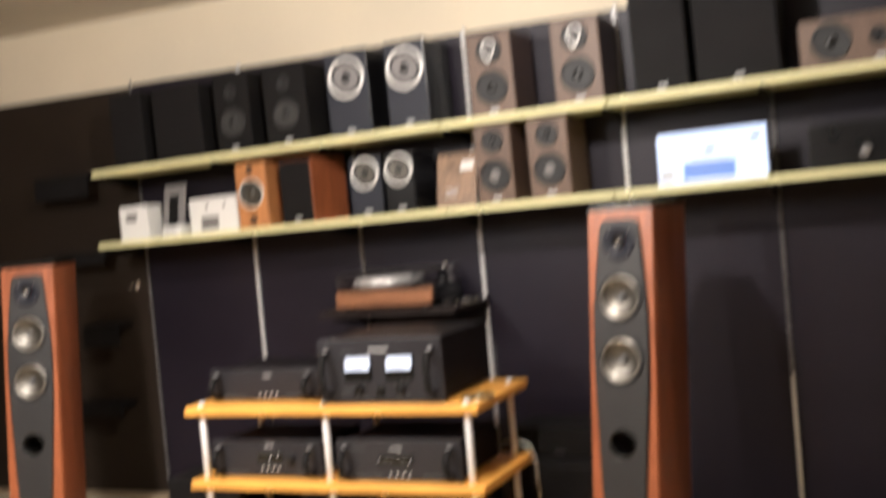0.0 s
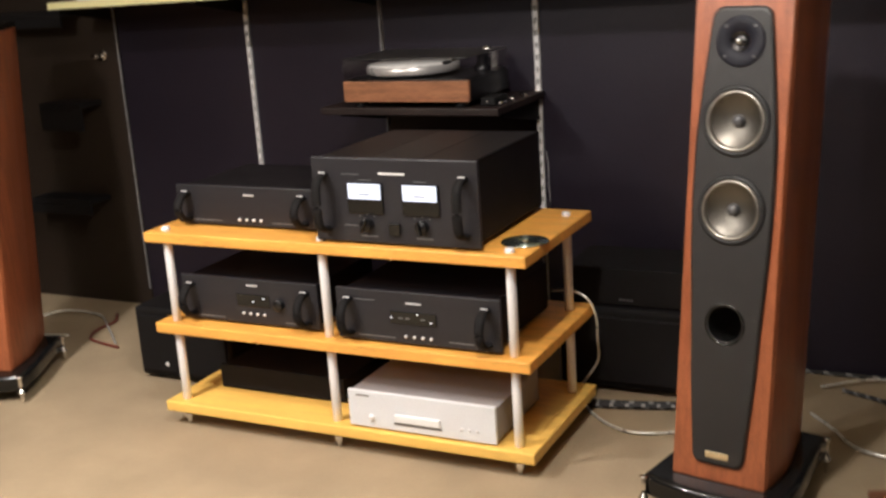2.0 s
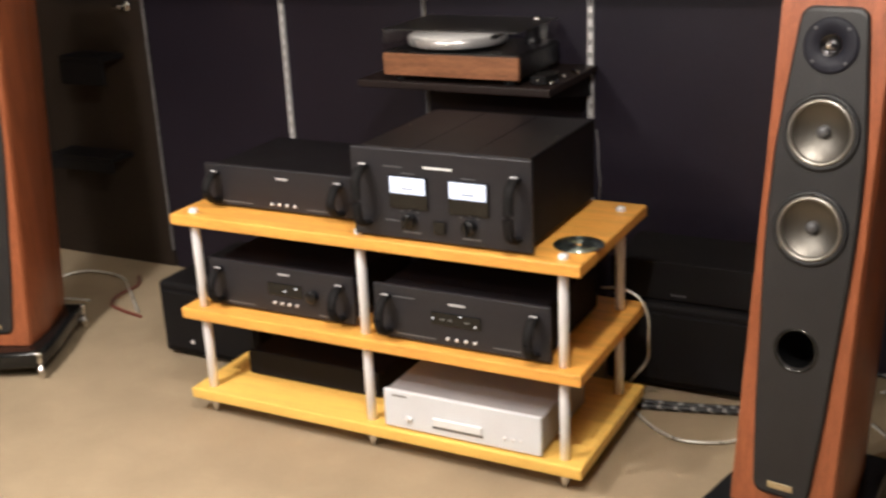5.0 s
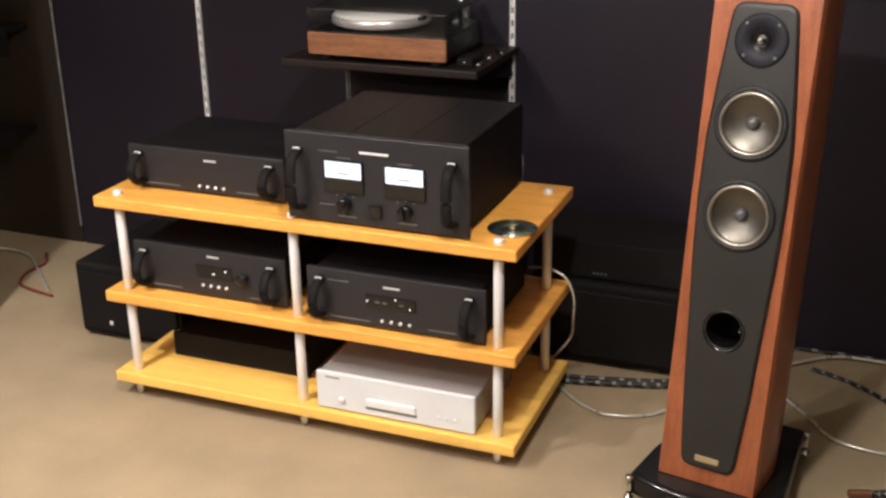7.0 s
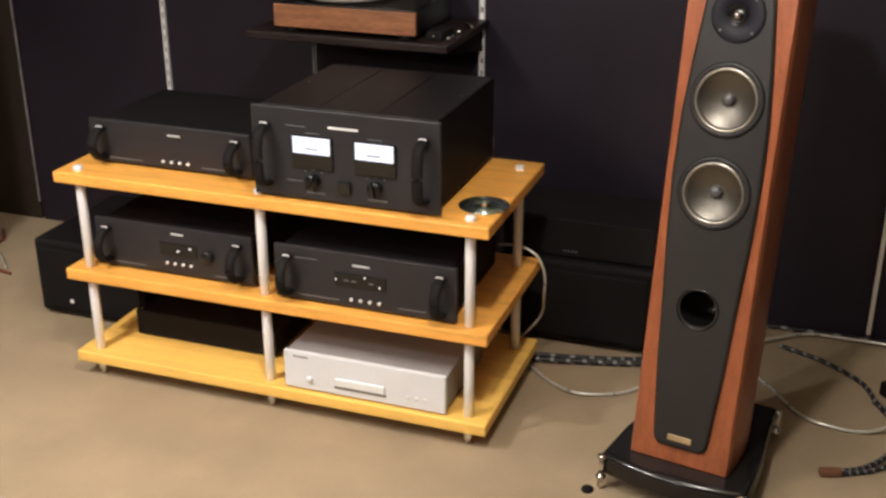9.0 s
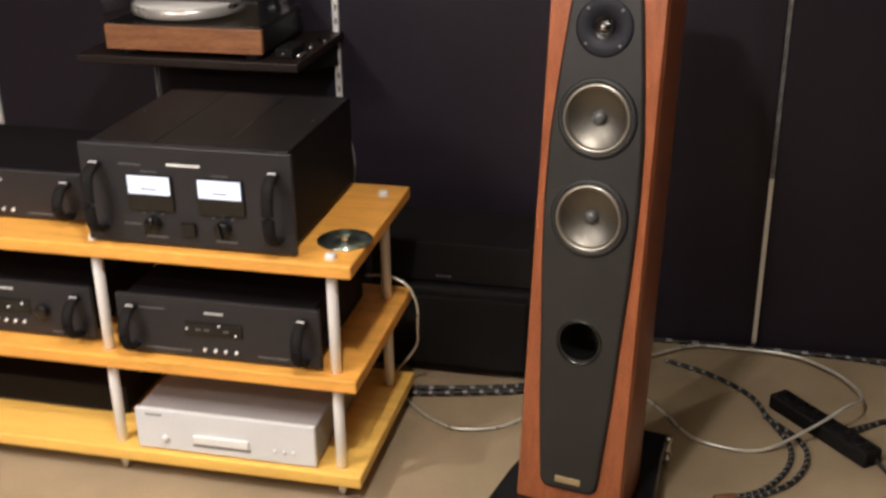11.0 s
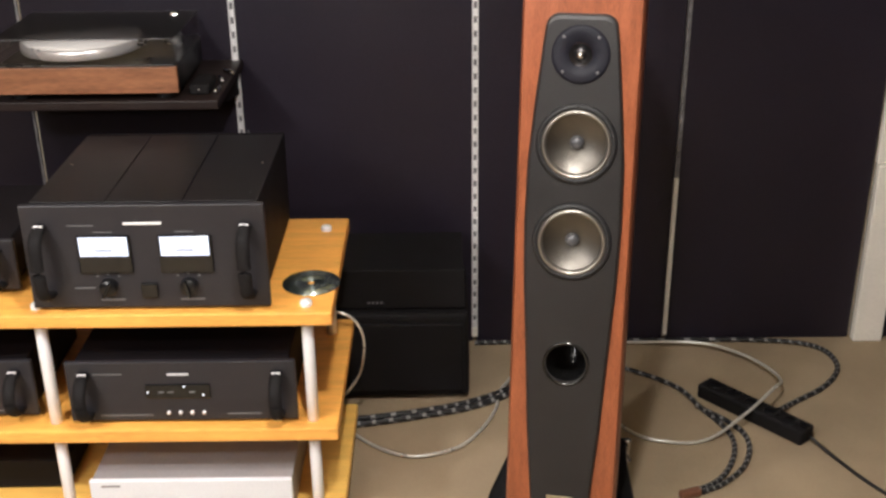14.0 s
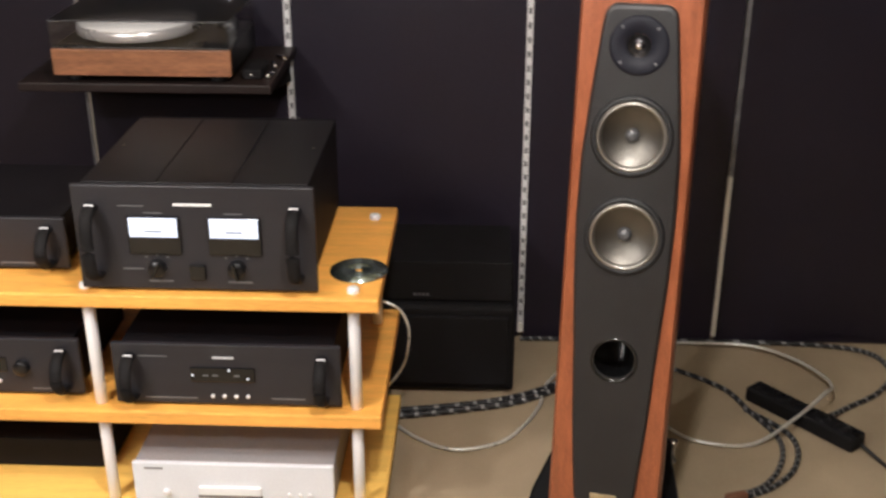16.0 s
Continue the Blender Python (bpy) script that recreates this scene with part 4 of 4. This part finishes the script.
for x0, x1 in ((-1.48, -1.30), (-1.147, -0.962)):
    b = bookshelf(x0, x1, HIGH_TOP, 0.315, D, DARK_WOOD, "brown bookshelf loudspeaker with a keyhole-shaped tweeter plate", BROWN_SPK, ((0, 0.105, 0.066), (0, 0.245, 0.052)), group="brown loudspeakers with keyhole tweeters")
    rim = smooth_line([(0.026 * math.cos(a) * (1.0 if math.sin(a) > 0 else 1 + 0.42 * math.sin(a)), -0.005, 0.254 + (0.026 if math.sin(a) > 0 else 0.046) * math.sin(a)) for a in [2 * math.pi * k / 24 for k in range(25)]], 2)
    part("keyhole_rim", sweep(rim, 0.0045, n=8), WHITE_RING, b, "bright teardrop tweeter rim")
    for z, rad in ((0.257, 0.014), (0.221, 0.006)):
        part("tweeter", lathe([(rad * 1.1, 0.0), (rad * 0.8, 0.004), (rad * 0.4, 0.007), (0, 0.008)], 20, pose(0, -0.004, z, 90, 0, 0)), WHITE_RING if rad < 0.01 else GREYPRINT, b)
for x0, x1 in ((-0.85, -0.655), (-0.63, -0.345)):
    bookshelf(x0, x1, HIGH_TOP, 0.40, D, MATT, "tall black loudspeaker with a cloth grille on the shelf", MATT)
b = bookshelf(-0.285, 0.22, HIGH_TOP, 0.165, D, DARK_WOOD, "brown centre loudspeaker with two round drivers lying flat", BROWN_SPK, ((-0.15, 0.085, 0.066), (0.15, 0.085, 0.066), (0.0, 0.085, 0.03)))

L = LOW_TOP
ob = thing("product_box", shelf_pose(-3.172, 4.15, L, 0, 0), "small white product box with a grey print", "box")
part("carton", box(0.155, 0.10, 0.15, (0, 0.05, 0.075), 0.002), WHITE, ob)
part("print", box(0.06, 0.001, 0.035, (-0.012, -0.0004, 0.10)), GREYPRINT, ob, "grey printed patch")
ob = thing("tablet_stand", shelf_pose(-3.007, 4.20, L, -12, 0), "slim grey remote panel leaning on the shelf", "panel")
part("frame", box(0.115, 0.012, 0.23, (0, 0.006, 0.118), 0.004), GREYPRINT, ob)
part("screen", box(0.05, 0.002, 0.15, (0.0, -0.0008, 0.11), 0.001), BLACK, ob, "dark glossy strip")
ob = thing("small_receiver", shelf_pose(-2.957, 4.12, L, 0, 0), "small low white plastic unit on the shelf", "hi-fi unit")
part("case", box(0.095, 0.09, 0.045, (0, 0.045, 0.0225), 0.008, 3), WHITE, ob)
part("front", box(0.06, 0.001, 0.014, (0, -0.0004, 0.024)), LEGEND, ob)
ob = thing("product_carton", shelf_pose(-2.750, 4.15, L, 0, -8), "white product carton with a black printed device", "box")
part("carton", box(0.27, 0.15, 0.15, (0, 0.075, 0.075), 0.002), WHITE, ob)
part("print", box(0.10, 0.001, 0.055, (-0.02, -0.0004, 0.042), 0.0003), GREYPRINT, ob, "printed dark device")
for x in (-0.03, 0.07):
    part("print", box(0.012, 0.001, 0.02, (x, -0.0004, 0.115)), GREYPRINT, ob)
b = bookshelf(-2.568, -2.42, L, 0.275, D, ORANGE, "orange wood bookshelf loudspeaker with a silver driver", ORANGE, ((0, 0.145, 0.055, WHITE_RING, CONE, CONE, 0.006), (0, 0.245, 0.018), (0, 0.035, 0.016)), foot=False)
bookshelf(-2.36, -2.20, L, 0.265, 0.25, CHERRY, "red-brown wood bookshelf loudspeaker with a black grille", MATT, turn=-6)
for x0, x1, f in ((-2.03, -1.885, NAVY), (-1.872, -1.745, BLACK)):
    bookshelf(x0, x1, L, 0.235, 0.2, BLACK, "small dark loudspeaker with a white ringed driver", f, ((0, 0.172, 0.052, WHITE_RING, CONE, BLACK, 0.011),), group="small ringed loudspeakers")
ob = thing("brochure", shelf_pose(-1.613, 4.14, L, -14, 0), "glossy brown brochure leaning on the shelf", "brochure")
part("sheet", box(0.165, 0.004, 0.215, (0, 0.002, 0.1075), 0.001), PAPER, ob)
part("picture", box(0.055, 0.001, 0.03, (0.045, -0.0004, 0.165), 0.0004), WHITE, ob, "white printed shape")
for i in range(3):
    part("print", box(0.05, 0.001, 0.004, (-0.02, -0.0004, 0.05 + 0.012 * i)), LEGEND, ob)
for x0, x1 in ((-1.482, -1.335), (-1.272, -1.112)):
    bookshelf(x0, x1, L, 0.30, D, BROWN_SPK, "brown wood bookshelf loudspeaker with two black drivers", BROWN_SPK, ((0, 0.105, 0.063, None, RUBBER, GREYPRINT), (0, 0.235, 0.045)), group="brown two-way loudspeakers")
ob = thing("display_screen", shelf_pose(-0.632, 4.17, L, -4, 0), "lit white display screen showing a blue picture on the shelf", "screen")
part("case", box(0.392, 0.03, 0.186, (0, 0.017, 0.093), 0.004), GREYPRINT, ob)
part("screen", box(0.384, 0.002, 0.178, (0, 0.001, 0.093), 0.0008), SCREEN, ob, "bright white screen")
part("print", box(0.185, 0.001, 0.062, (-0.01, -0.0006, 0.044), 0.0003), SCREEN_BLUE, ob, "blue panel on the screen")
part("print", box(0.05, 0.001, 0.045, (-0.16, -0.0006, 0.035)), LEGEND, ob, "grey patch on the screen")
part("print", box(0.035, 0.001, 0.018, (-0.005, -0.0006, 0.115)), GREYPRINT, ob)
part("print", box(0.03, 0.001, 0.02, (0.155, -0.0006, 0.145)), GREYPRINT, ob)
part("print", box(0.14, 0.001, 0.008, (0.0, -0.0006, 0.085)), LEGEND, ob)
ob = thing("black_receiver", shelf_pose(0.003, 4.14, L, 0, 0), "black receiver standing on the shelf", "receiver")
part("case", box(0.60, 0.23, 0.155, (0, 0.115, 0.0775), 0.004), BLACK, ob)
part("knob", rod(0.018, (-0.12, 0, 0.05), (-0.12, -0.012, 0.05), 24, 0.002), GREYPRINT, ob, "grey knob")
